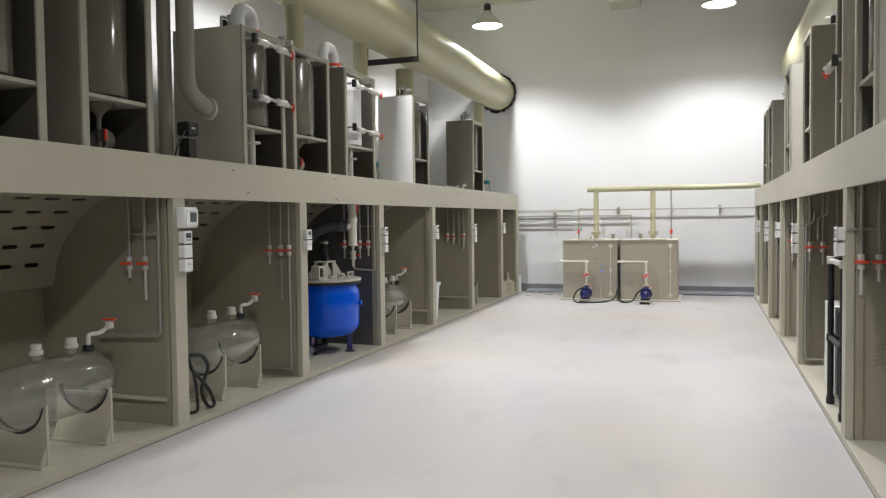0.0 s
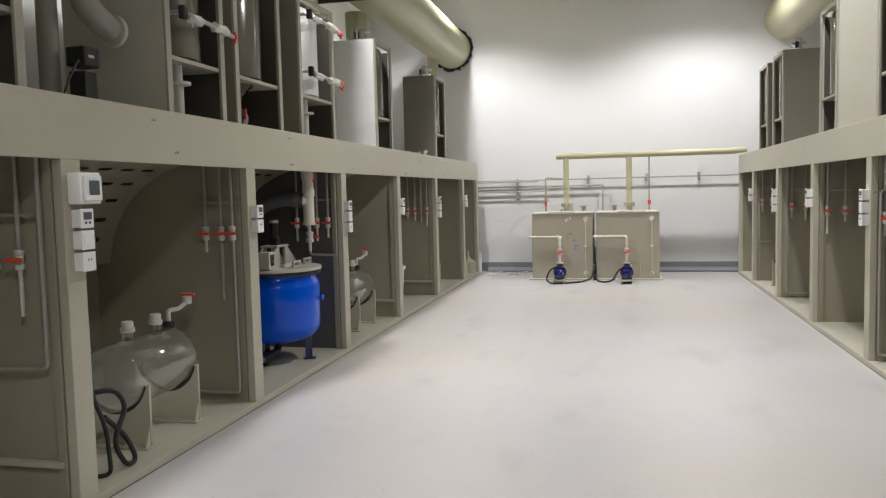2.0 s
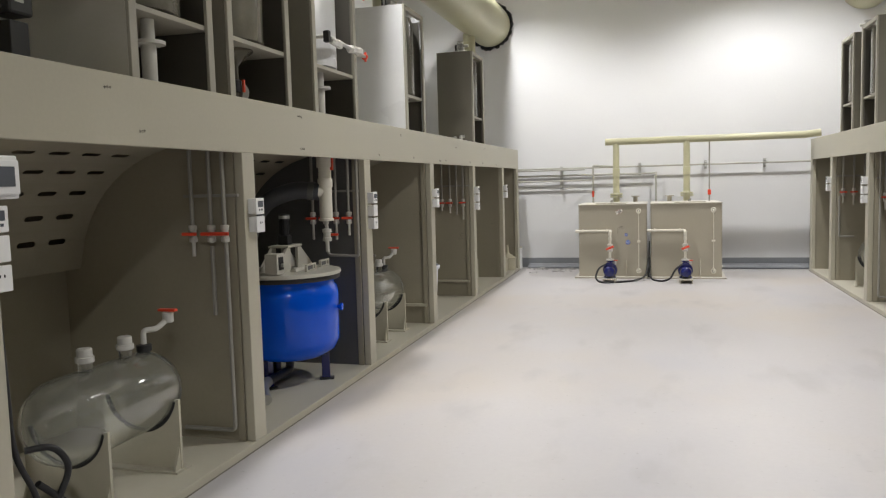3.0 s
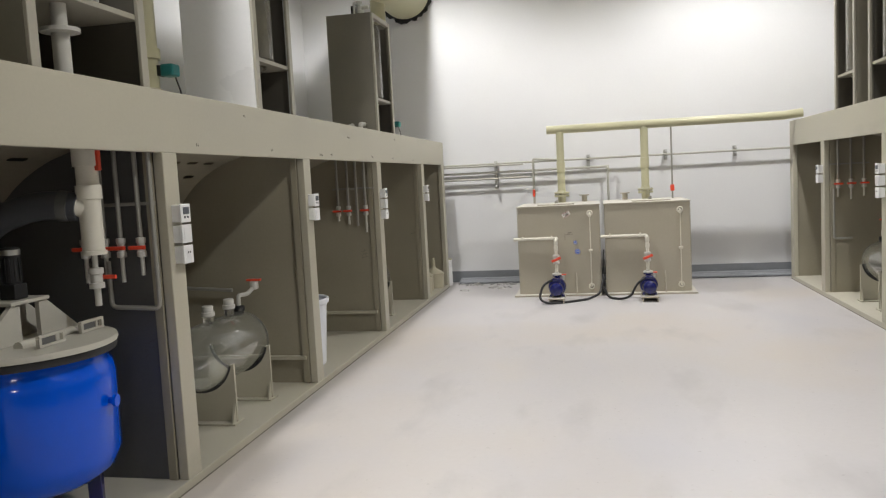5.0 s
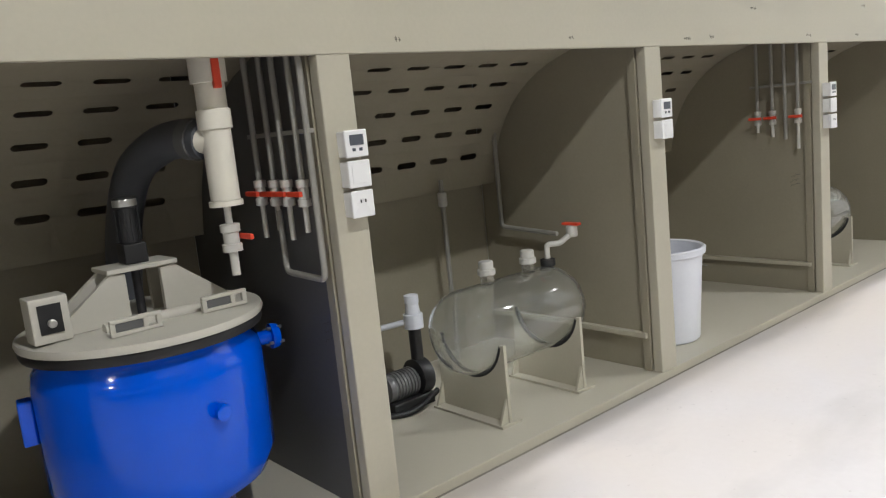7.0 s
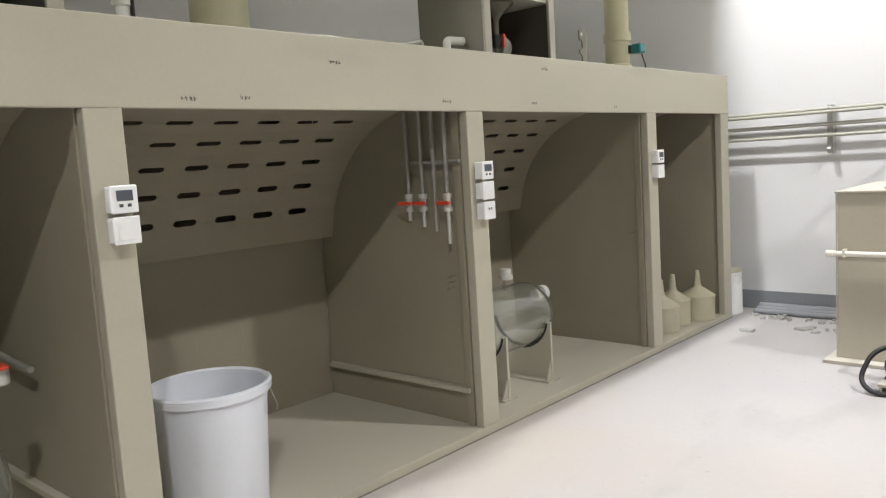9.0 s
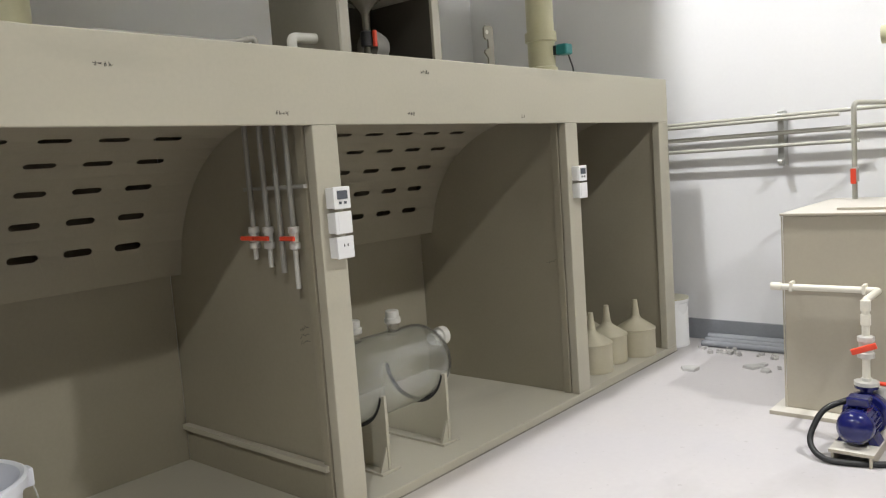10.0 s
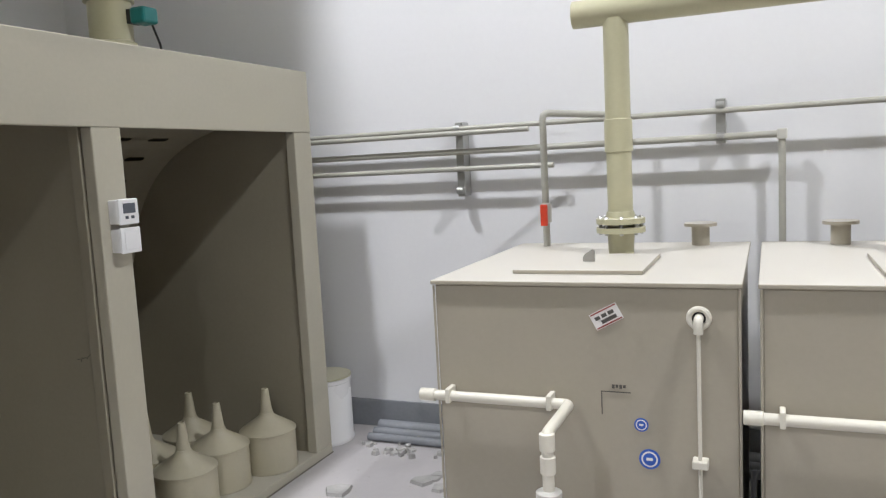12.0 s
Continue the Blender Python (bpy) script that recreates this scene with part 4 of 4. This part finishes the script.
# pail, floor conduits and rubble at the wall foot
def pail():
    ob = thing("paint_pail", "white metal paint pail with olive rim", "pail", (-2.375, 14.50, 0))
    ob.scale = (0.97, 0.97, 0.92)
    part("body", lathe([(0.02, 0.0), (0.138, 0.0), (0.142, 0.01), (0.142, 0.02), (0.138, 0.03), (0.138, 0.34), (0.143, 0.345), (0.143, 0.365), (0.138, 0.368), (0.02, 0.36)], 40), WHITE, ob)
    part("rim", lathe([(0.130, 0.3685), (0.144, 0.369), (0.144, 0.378), (0.130, 0.379)], 40), OLIVE, ob)


pail()
for dy, z, r in ((14.66, 0.036, 0.034), (14.595, 0.026, 0.025), (14.53, 0.022, 0.020)):
    c = thing("floor_conduit", "dusty grey conduit lying along the wall foot", "conduit", (-1.0, dy, z), "floor conduits")
    part("tube", sweep([(-1.15, 0, 0), (4.0, 0, 0)], r, 12), SKIRT, c)


def rubble(x, y, s, flat):
    ob = thing("rubble_piece", "broken pale plaster fragment lying on the floor", "debris", (x, y, 0), "rubble at the wall foot")
    n = random.randint(5, 7)
    ang = [k * math.tau / n + random.uniform(-0.3, 0.3) for k in range(n)]
    out = [(s * random.uniform(0.6, 1.1) * math.cos(a), s * random.uniform(0.6, 1.1) * math.sin(a)) for a in ang]
    bm = bmesh.new()
    lo = [bm.verts.new((p, q, 0)) for p, q in out]
    hi = [bm.verts.new((p * 0.9, q * 0.9, flat * random.uniform(0.7, 1.2))) for p, q in out]
    bm.faces.new(lo[::-1]); bm.faces.new(hi)
    for i in range(n):
        j = (i + 1) % n
        bm.faces.new((lo[i], lo[j], hi[j], hi[i]))
    part("fragment", bm, RUBBLE, ob)


for x, y, s in ((-1.98, 13.93, 0.07), (-1.66, 14.12, 0.06), (-1.56, 14.07, 0.045), (-1.62, 14.20, 0.04)):
    rubble(x, y, s, 0.014)
for k in range(44):
    rubble(random.uniform(-2.15, -1.30), random.uniform(14.36, 14.50), random.uniform(0.008, 0.036), random.uniform(0.006, 0.026))
for k in range(5):
    rubble(random.uniform(-1.70, -1.35), random.uniform(14.05, 14.28), random.uniform(0.012, 0.040), 0.010)


# ---------- chiller and black pipe frame in a bay ----------
def chiller():
    ob = thing("chiller", "light grey chiller cabinet with vents and dark sides", "chiller", (2.03, 6.40, LIP))
    part("side_panel", box(0.012, 0.55, -0.25, 0.25, 0.05, 0.66, 0.006), SIDEGREY, ob, "blue-grey side sheets")
    for yy in (-0.2535, 0.2505):
        part("edge_trim", box(0.012, 0.075, yy, yy + 0.003, 0.05, 0.66, 0.001), BLUEGREY, ob, "dark corner trim")
    f = part("front_panel", box(-0.01, 0.011, -0.25, 0.25, 0.05, 0.70, 0.006), CHILLER, ob)
    part("top", box(0.012, 0.55, -0.25, 0.25, 0.661, 0.70, 0.006), CHILLER, ob)
    part("display", box(-0.014, -0.0105, -0.06, 0.06, 0.50, 0.60, 0), SCREEN, f)
    for k in range(2):
        part("knob", lathe([(0.014, -0.03), (0.016, -0.012), (0.016, -0.0105)], 14, (0, -0.03 + 0.08 * k, 0.42), "x"), STEEL, f)
    for k in range(9):
        part("louvre", box(-0.014, -0.0105, -0.16, 0.10, 0.12 + k * 0.025, 0.132 + k * 0.025, 0), BLUEGREY, f)
    for xx in (0.05, 0.48):
        for yy in (-0.2, 0.2):
            part("castor", lathe([(0.025, -0.012), (0.025, 0.012)], 14, (xx, yy, 0.025), "y"), BLACK, ob)


def pipe_frame():
    ob = thing("pipe_frame", "black pipe stand with grey corner fittings", "stand", (1.985, 5.82, LIP))
    for x in (0.0, 0.32):
        for y in (-0.27, 0.27):
            p = part("upright", sweep([(x, y, 0.0), (x, y, 1.05)], 0.022, 12), BLACK, ob)
            for z in (0.001, 0.46, 1.02):
                part("fitting", lathe([(0.025, z), (0.029, z + 0.004), (0.029, z + 0.05), (0.025, z + 0.054)], 14, (x, y, 0)), FITTING if z > 1 else BLACK, p)
        for z in (0.485, 1.045):
            part("rail", sweep([(x, -0.245, z), (x, 0.245, z)], 0.020, 12), FITTING if z > 1 else BLACK, ob)
    for y in (-0.27, 0.27):
        for z in (0.485, 1.045):
            part("rail", sweep([(0.025, y, z), (0.295, y, z)], 0.020, 12), BLACK, ob)


def carboy():
    ob = thing("carboy", "beige plastic carboy standing beside the chiller", "container", (2.17, 7.0, LIP))
    part("body", lathe([(0.02, 0.0), (0.10, 0.0), (0.108, 0.01), (0.108, 0.22), (0.10, 0.25), (0.05, 0.30), (0.034, 0.31), (0.034, 0.34)], 32), FLASK, ob)
    part("cap", lathe([(0.042, 0.341), (0.044, 0.345), (0.044, 0.375), (0.02, 0.378)], 24), FITTING, ob, "pale screw cap")


chiller()
pipe_frame()
carboy()


# ---------- racks on the decks ----------
def rack(face, sign, y0, y1, depth, top, mats, tank_mat, label, valves=(), shelf=2.18):
    """An open plastic rack: cheeks, stiles, shelf, a cylinder above it and a valve below."""
    H = top - DECK
    ob = thing("filter_rack", label, "rack", (face, y0, DECK), "racks on the deck")

    def X(a, b):
        return sorted((sign * a, sign * b))
    w = y1 - y0
    side, stile = mats
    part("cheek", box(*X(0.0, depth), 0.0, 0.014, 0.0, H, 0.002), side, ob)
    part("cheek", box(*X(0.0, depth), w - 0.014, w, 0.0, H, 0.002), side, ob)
    # Back sheet and an added far-side sheet carry the inner shade as colour.
    part("back_sheet", box(*X(depth - 0.014, depth), 0.0145, w - 0.0145, 0.0, H, 0.0), RACK_SHADE, ob)
    part("shade_liner", box(*X(0.02, depth - 0.015), w - 0.018, w - 0.0145, 0.0, H - 0.05, 0.0), RACK_SHADE, ob)
    for y in (0.0, w - 0.05):
        part("stile", box(*X(-0.018, -0.001), y, y + 0.05, 0.0, H, 0.003), stile, ob)
    part("shelf", box(*X(0.0, depth - 0.015), 0.015, w - 0.015, shelf - DECK - 0.012, shelf - DECK + 0.012, 0.002), stile, ob)
    part("top_bar", box(*X(-0.016, 0.02), 0.051, w - 0.051, H - 0.04, H, 0.002), stile, ob)
    r = min(w / 2 - 0.045, depth / 2 - 0.02)
    cx, cy, zb = sign * (r + 0.005), w / 2, shelf - DECK + 0.0125
    part("cylinder", lathe([(r * 0.6, zb), (r, zb + 0.015), (r, H - 0.12), (r * 0.9, H - 0.06), (r * 0.5, H - 0.015), (0.02, H - 0.01)], 36, (cx, cy, 0)), tank_mat, ob)
    dome = part("dome", lathe([(r * 0.85, H - 0.008), (r * 0.8, H + 0.02), (r * 0.55, H + 0.045), (0.05, H + 0.055)], 28, (cx, cy, 0)), FITTING, ob, "pale domed lid")
    part("head", lathe([(0.03, H + 0.056), (0.045, H + 0.06), (0.045, H + 0.09), (0.028, H + 0.095), (0.028, H + 0.15), (0.04, H + 0.152), (0.04, H + 0.17), (0.02, H + 0.175)], 18, (cx, cy, 0)), STEEL, ob, "grey metal valve head")
    part("crossover", sweep([(cx, cy - 0.15, H + 0.001), (cx, cy - 0.15, H + 0.13), (cx, cy + 0.14, H + 0.13), (cx, cy + 0.14, H + 0.001)], 0.011, 8, 0.02), STEEL, ob)
    part("tee", sweep([(cx - 0.08, cy + 0.03, H + 0.12), (cx + 0.09, cy + 0.03, H + 0.12)], 0.02, 10), FITTING, ob)
    part("clamp", box(cx - 0.05, cx - 0.01, cy - 0.09, cy - 0.05, H + 0.03, H + 0.12, 0.006), BLACK, ob)
    zs = shelf - DECK - 0.0125
    fx = sign * (0.09 if valves else 0.15)
    if valves:
        part("drain", lathe([(0.055, 0.002), (0.055, 0.010), (0.034, 0.012), (0.034, zs - 0.115), (0.075, zs - 0.113), (0.075, zs - 0.097), (0.03, zs - 0.095), (0.03, zs)], 20, (fx, cy - w * 0.08, 0)), FITTING, ob, "grey flanged drain")
    else:
        part("drain", lathe([(0.016, 0.0), (0.016, zs - 0.09), (0.05, zs - 0.05), (0.10, zs - 0.012), (0.10, zs)], 20, (fx, cy, 0)), CLEARTANK, ob, "clear drain cone")
        v = part("drain_valve", lathe([(0.02, -0.035), (0.028, -0.03), (0.028, 0.03), (0.02, 0.035)], 14, (fx, cy, 0.10)), DARKMETAL, ob)
        part("handle", box(*X(0.105, 0.12), cy + 0.005, cy + 0.021, 0.065, 0.135, 0.003), RED, v, "red lever handle")
        part("canister", lathe([(0.03, -0.05), (0.07, -0.045), (0.075, 0.0), (0.06, 0.04), (0.02, 0.05)], 20, (sign * 0.24, cy + w * 0.22, 0.085), "y"), PIPE_GREY, ob)
    for z in valves:
        zz = z - DECK
        arm = part("sample_arm", sweep([(sign * 0.05, w * 0.18, zz + 0.01), (sign * -0.05, w * 0.20, zz + 0.01), (sign * -0.07, w * 0.60, zz - 0.01), (sign * -0.07, w + 0.02, zz - 0.03)], 0.013, 10, 0.03), STEEL, ob, "steel sampling arm wrapped in film")
        part("clamp", box(*X(-0.075, -0.035), w * 0.16, w * 0.16 + 0.04, zz - 0.03, zz + 0.045, 0.006), BLACK, arm)
        for a, b, r0 in ((0.24, 0.46, 0.027), (0.66, 0.92, 0.030)):
            g = lathe([(0.014, w * a), (r0, w * a + 0.015), (r0 * 0.8, w * (a + b) / 2), (r0 * 1.05, w * b - 0.02), (0.014, w * b)], 12, (sign * -0.068, 0, zz - 0.012), "y")
            for v in g.verts:
                v.co += Vector((random.uniform(-0.005, 0.005), random.uniform(-0.006, 0.006), random.uniform(-0.008, 0.005)))
            part("wrapping", g, FILM, arm, "crumpled clear film")
        part("knob", lathe([(0.015, 0), (0.024, 0.004), (0.024, 0.012), (0.015, 0.016)], 12, (sign * -0.07, w + 0.021, zz - 0.03), "y"), RED, arm, "red knob")
        part("lever", box(*X(-0.078, -0.062), w + 0.038, w + 0.05, zz - 0.065, zz + 0.005, 0.003), RED, arm, "red lever")
    return ob


FL = X_L - 0.045
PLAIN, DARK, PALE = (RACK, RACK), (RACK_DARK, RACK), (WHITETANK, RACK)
rack(FL, -1, 1.70, 2.30, 0.60, 2.95, DARK, CLEARTANK, "taupe plastic rack holding a clear cylinder")
rack(FL, -1, 2.62, 3.21, 0.60, 2.95, DARK, CLEARTANK, "taupe plastic rack holding a clear cylinder")
rack(FL, -1, 3.47, 4.08, 0.60, 2.95, DARK, CLEARTANK, "taupe plastic rack holding a clear cylinder")
rack(FL, -1, 5.12, 5.76, 0.62, 2.95, (PALE_SHEET, RACK), CLEARTANK, "taupe plastic rack with clear cylinder and sampling arm", (2.42, 2.86))
rack(FL, -1, 5.90, 6.60, 0.60, 2.95, DARK, CLEARTANK, "taupe plastic rack holding a tall clear cylinder")
rack(FL, -1, 6.93, 7.68, 0.60, 2.95, DARK, WHITETANK, "taupe plastic rack with white cylinder and sampling arms", (2.36, 2.80))
rack(FL, -1, 8.84, 9.42, 0.45, 2.95, PALE, CLEARTANK, "rack with bright white side sheet and clear cylinder")
rack(FL, -1, 11.43, 12.04, 0.42, 2.95, DARK, CLEARTANK, "taupe plastic rack with dark side sheet and drain valve")
FR = X_R + 0.045
rack(FR, 1, 12.05, 12.65, 0.42, 2.95, DARK, CLEARTANK, "narrow taupe plastic rack near the end wall")
rack(FR, 1, 11.08, 11.70, 0.45, 2.95, DARK, CLEARTANK, "taupe plastic rack with dark side sheet")
rack(FR, 1, 8.76, 9.36, 0.45, 3.0, (PALE_SHEET, RACK), CLEARTANK, "rack with pale side sheet and clear cylinder")
rack(FR, 1, 7.06, 7.66, 0.45, 3.0, DARK, CLEARTANK, "taupe plastic rack with dark side sheet")
rack(FR, 1, 5.46, 5.76, 0.45, 3.0, PLAIN, CLEARTANK, "narrow taupe rack with a sampling arm", (2.42,))
rack(FR, 1, 4.44, 5.04, 0.45, 3.0, (PALE_SHEET, RACK), CLEARTANK, "taupe plastic rack holding a cylinder")
rack(FR, 1, 3.30, 3.95, 0.45, 3.0, PLAIN, CLEARTANK, "taupe plastic rack holding a cylinder")
rack(FR, 1, 1.60, 2.25, 0.45, 3.0, DARK, CLEARTANK, "taupe plastic rack holding a cylinder")


# ---------- exhaust ducts ----------
def duct(x, z, hangers, label, collar=True):
    ob = thing("exhaust_duct", label, "duct", (x, Y_SOUTH + 0.5, z), "exhaust ducts")
    L = Y_WALL - Y_SOUTH - 0.5
    R = 0.33
    part("tube", sweep([(0, 0, 0), (0, L - 0.002, 0)], R, 48), DUCT, ob)
    if collar:
        g = lathe([(R + 0.002, -0.05), (R + 0.05, -0.045), (R + 0.055, -0.002), (R + 0.002, -0.001)], 64, (0, L, 0), "y")
        for v in g.verts:
            out = Vector((v.co.x, 0, v.co.z))
            if out.length > R + 0.03:
                v.co += out.normalized() * random.uniform(-0.04, 0.012) + Vector((0, random.uniform(-0.03, 0.0), 0))
        part("wall_collar", g, BLACK, ob, "ragged black foam collar")
    for y in hangers:
        h = y - Y_SOUTH - 0.5
        part("hanger_bar", box(-R - 0.02, R + 0.03, h - 0.02, h + 0.02, -R - 0.09, -R - 0.02, 0.002), BLACK, ob)
        for s in (-1, 1):
            part("hanger_rod", sweep([(s * (R + 0.02), h, -R - 0.02), (s * (R + 0.02), h, Z_CEIL - z - 0.002)], 0.010, 8), DARKMETAL, ob)


duct(-2.73, 3.87, (9.3, 4.6), "large round cream duct on black hangers, entering the wall")
duct(2.69, 4.02, (8.3, 3.6), "large round cream duct on black hangers, entering the wall", False)


def duct_drop(x, y, z, r, actuator, label="olive-beige exhaust drop pipe rising to the duct"):
    ob = thing("drop_pipe", label, "pipe", (x, y, DECK - 0.004), "duct drops")
    part("pipe", lathe([(r + 0.012, 0.0), (r + 0.012, 0.13), (r, 0.135), (r, z - 0.28 - DECK), (r - 0.01, z - 0.28 - DECK)], 32), OLIVE, ob)
    part("collar", lathe([(r + 0.001, 0.30), (r + 0.014, 0.302), (r + 0.014, 0.36), (r + 0.001, 0.362)], 32), OLIVE, ob)
    if actuator:
        a = part("actuator", box(r + 0.02, r + 0.10, -0.005, 0.085, 0.20, 0.27, 0.012), TEAL, ob, "teal damper actuator")
        part("bracket", box(r - 0.005, r + 0.0195, 0.0, 0.07, 0.205, 0.265, 0.003), BLACK, a)
        part("cable", sweep([(r + 0.07, 0.075, 0.20), (r + 0.09, 0.10, 0.10), (r + 0.06, 0.10, 0.005)], 0.005, 6, 0.03), BLACK, a)


for x, y, act in ((-2.85, 13.75, True), (-3.0, 10.42, False), (-2.85, 8.56, True), (-2.73, 6.75, False), (-2.75, 4.3, False)):
    duct_drop(x, y, 3.87, 0.13 if y == 10.42 else 0.09, act)
for y in (10.2, 8.1, 6.3):
    duct_drop(2.69, y, 3.98, 0.09, False)


def elbow_drain():
    ob = thing("waste_elbow", "grey pipe dropping to a wide elbow on the deck", "pipe", (-2.50, 4.72, DECK))
    part("pipe", sweep([(0, 0, 1.25), (0, 0, 0.52), (0.0, 0.24, 0.42)], 0.065, 24, 0.14), PIPE_GREY, ob)
    part("cap", lathe([(0.065, 0.0), (0.085, 0.002), (0.085, 0.03), (0.06, 0.032)], 28, (0, 0.24, 0.42), "y"), FITTING, ob, "white round end plate")
    part("blower", box(-0.05, 0.06, -0.06, 0.06, 0.19, 0.29, 0.012), BLACK, ob, "black actuator casing")
    part("label_plate", box(0.0605, 0.0625, -0.03, 0.01, 0.235, 0.248, 0), FITTING, ob)
    part("cable", sweep([(0.03, -0.065, 0.22), (0.03, -0.14, 0.12), (0.03, -0.20, 0.006)], 0.006, 8, 0.05), BLACK, ob)
    part("actuator_foot", box(-0.04, 0.05, -0.05, 0.04, 0.0, 0.169, 0.004), BLACK, ob)
    part("inner_tube", sweep([(-0.14, -0.06, 0.0), (-0.14, -0.06, 1.25)], 0.05, 20), PIPE_GREY, ob, "grey upright tube")


elbow_drain()


def deck_fittings():
    pl = thing("bracket_plate", "dark plate with notched cut-outs standing on the deck", "bracket", (-2.55, 12.76, DECK - 0.004))
    g = prism([(0.045, 0.0), (0.045, 0.26), (0.03, 0.27), (-0.02, 0.27), (-0.035, 0.255), (-0.035, 0.21), (-0.02, 0.195), (-0.005, 0.20), (0.0, 0.185), (0.0, 0.15),
               (-0.03, 0.14), (-0.035, 0.125), (-0.02, 0.11), (-0.005, 0.10), (-0.005, 0.07), (-0.02, 0.055), (-0.035, 0.05), (-0.035, 0.0)], -0.005, 0.005)
    g.transform(Matrix.Rotation(radians(90), 4, "Z"))
    plate = part("plate", g, RACK_DARK, pl)
    part("hole", lathe([(0.001, 0.0055), (0.012, 0.0055), (0.012, 0.007), (0.001, 0.007)], 16, (0, -0.012, 0.236), "x"), PALE_SHEET, plate)
    el = thing("deck_pipe", "pale pipe run with elbows along the deck", "pipe", (-2.42, 10.6, DECK - 0.004))
    part("run", sweep([(-0.02, -0.1, 0.0), (-0.02, -0.1, 0.035), (-0.02, 0.42, 0.035), (0.0, 0.52, 0.06), (0.0, 0.52, 0.0)], 0.013, 10, 0.02), PIPE_GREY, el)
    part("elbow", sweep([(0.02, 0.68, 0.0), (0.02, 0.68, 0.07), (0.02, 0.80, 0.075)], 0.020, 12, 0.02), FITTING, el)
    ac = thing("deck_actuator", "black actuator on a white valve neck beside a rack", "actuator", (-2.52, 9.72, DECK - 0.004))
    part("neck", lathe([(0.035, 0.0), (0.035, 0.03), (0.022, 0.04), (0.022, 0.09), (0.03, 0.095), (0.03, 0.12), (0.015, 0.122)], 18), FITTING, ac)
    part("casing", box(-0.035, 0.045, -0.05, 0.03, 0.1225, 0.20, 0.008), BLACK, ac)
    part("plate", box(-0.012, 0.012, 0.035, 0.042, 0.0, 0.17, 0.002), BLACK, ac)
    for x, y in ((-2.50, 7.0), (-2.5, 5.5)):
        go = thing("gooseneck_pipe", "white return bend above the racks", "pipe", (x, y, 2.95))
        part("bend", sweep([(0, -0.10, 0.0), (0, -0.10, 0.22), (0, 0.12, 0.22), (0, 0.12, 0.02)], 0.055, 20, 0.12), BUCKET, go)
        part("collar", lathe([(0.056, 0.05), (0.075, 0.052), (0.075, 0.075), (0.056, 0.077)], 24, (0, 0.12, 0)), RED, go, "red collar")


deck_fittings()


# ---------- pen marks on the fascia ----------
def scribble(face, sign, y, z, n, w=0.013, h=0.017):
    """A row of small hand-drawn signs, each of four thin strokes."""
    ob = thing("pen_mark", "small handwritten black pen mark on the fascia", "writing", (face, y, z), "pen marks")
    a, b = sorted((-sign * 0.0005, -sign * 0.0012))
    for k in range(n):
        for _ in range(4):
            long = random.uniform(0.4, 0.9) * h
            g = box(a, b, -0.0009, 0.0009, -long / 2, long / 2, 0)
            turn = random.choice((0, 90, 90, 0, 25, -30)) + random.uniform(-12, 12)
            g.transform(Matrix.Translation((0, (k + 0.5) * w * 1.2 + random.uniform(-0.3, 0.3) * w, h * random.uniform(0.25, 0.75))) @ Matrix.Rotation(radians(turn), 4, "X"))
            part("stroke", g, INK, ob)


for y, z, n in ((4.9, 1.80, 3), (5.1, 1.64, 3), (6.6, 1.81, 4), (6.62, 1.62, 4), (8.0, 1.62, 2), (8.9, 1.62, 2), (8.55, 1.80, 2), (9.75, 1.61, 4), (9.98, 1.615, 3), (10.4, 1.76, 4), (11.05, 1.62, 4), (11.75, 1.62, 3), (11.85, 1.80, 4), (12.6, 1.61, 2)):
    scribble(X_L, -1, y, z, n)


def part_marks(x, y, z, n):
    ob = thing("pen_mark", "handwritten pen note on a partition", "writing", (x, y, z), "pen marks")
    for k in range(n):
        for q in range(5):
            long = random.uniform(0.008, 0.024)
            g = box(-0.001, 0.001, -0.001, 0, -long / 2, long / 2, 0)
            g.transform(Matrix.Translation((-0.022 + q * 0.011, 0, -k * 0.028 + q * 0.004 + random.uniform(-0.004, 0.004))) @ Matrix.Rotation(radians(random.uniform(20, 120)), 4, "Y"))
            part("stroke", g, INK, ob)


part_marks(-2.42, 11.2275, 0.78, 3)
part_marks(-2.40, 13.0315, 0.80, 1)
part_marks(-2.40, 7.6995, 0.70, 3)
part_marks(2.12, 5.1315, 0.62, 5)
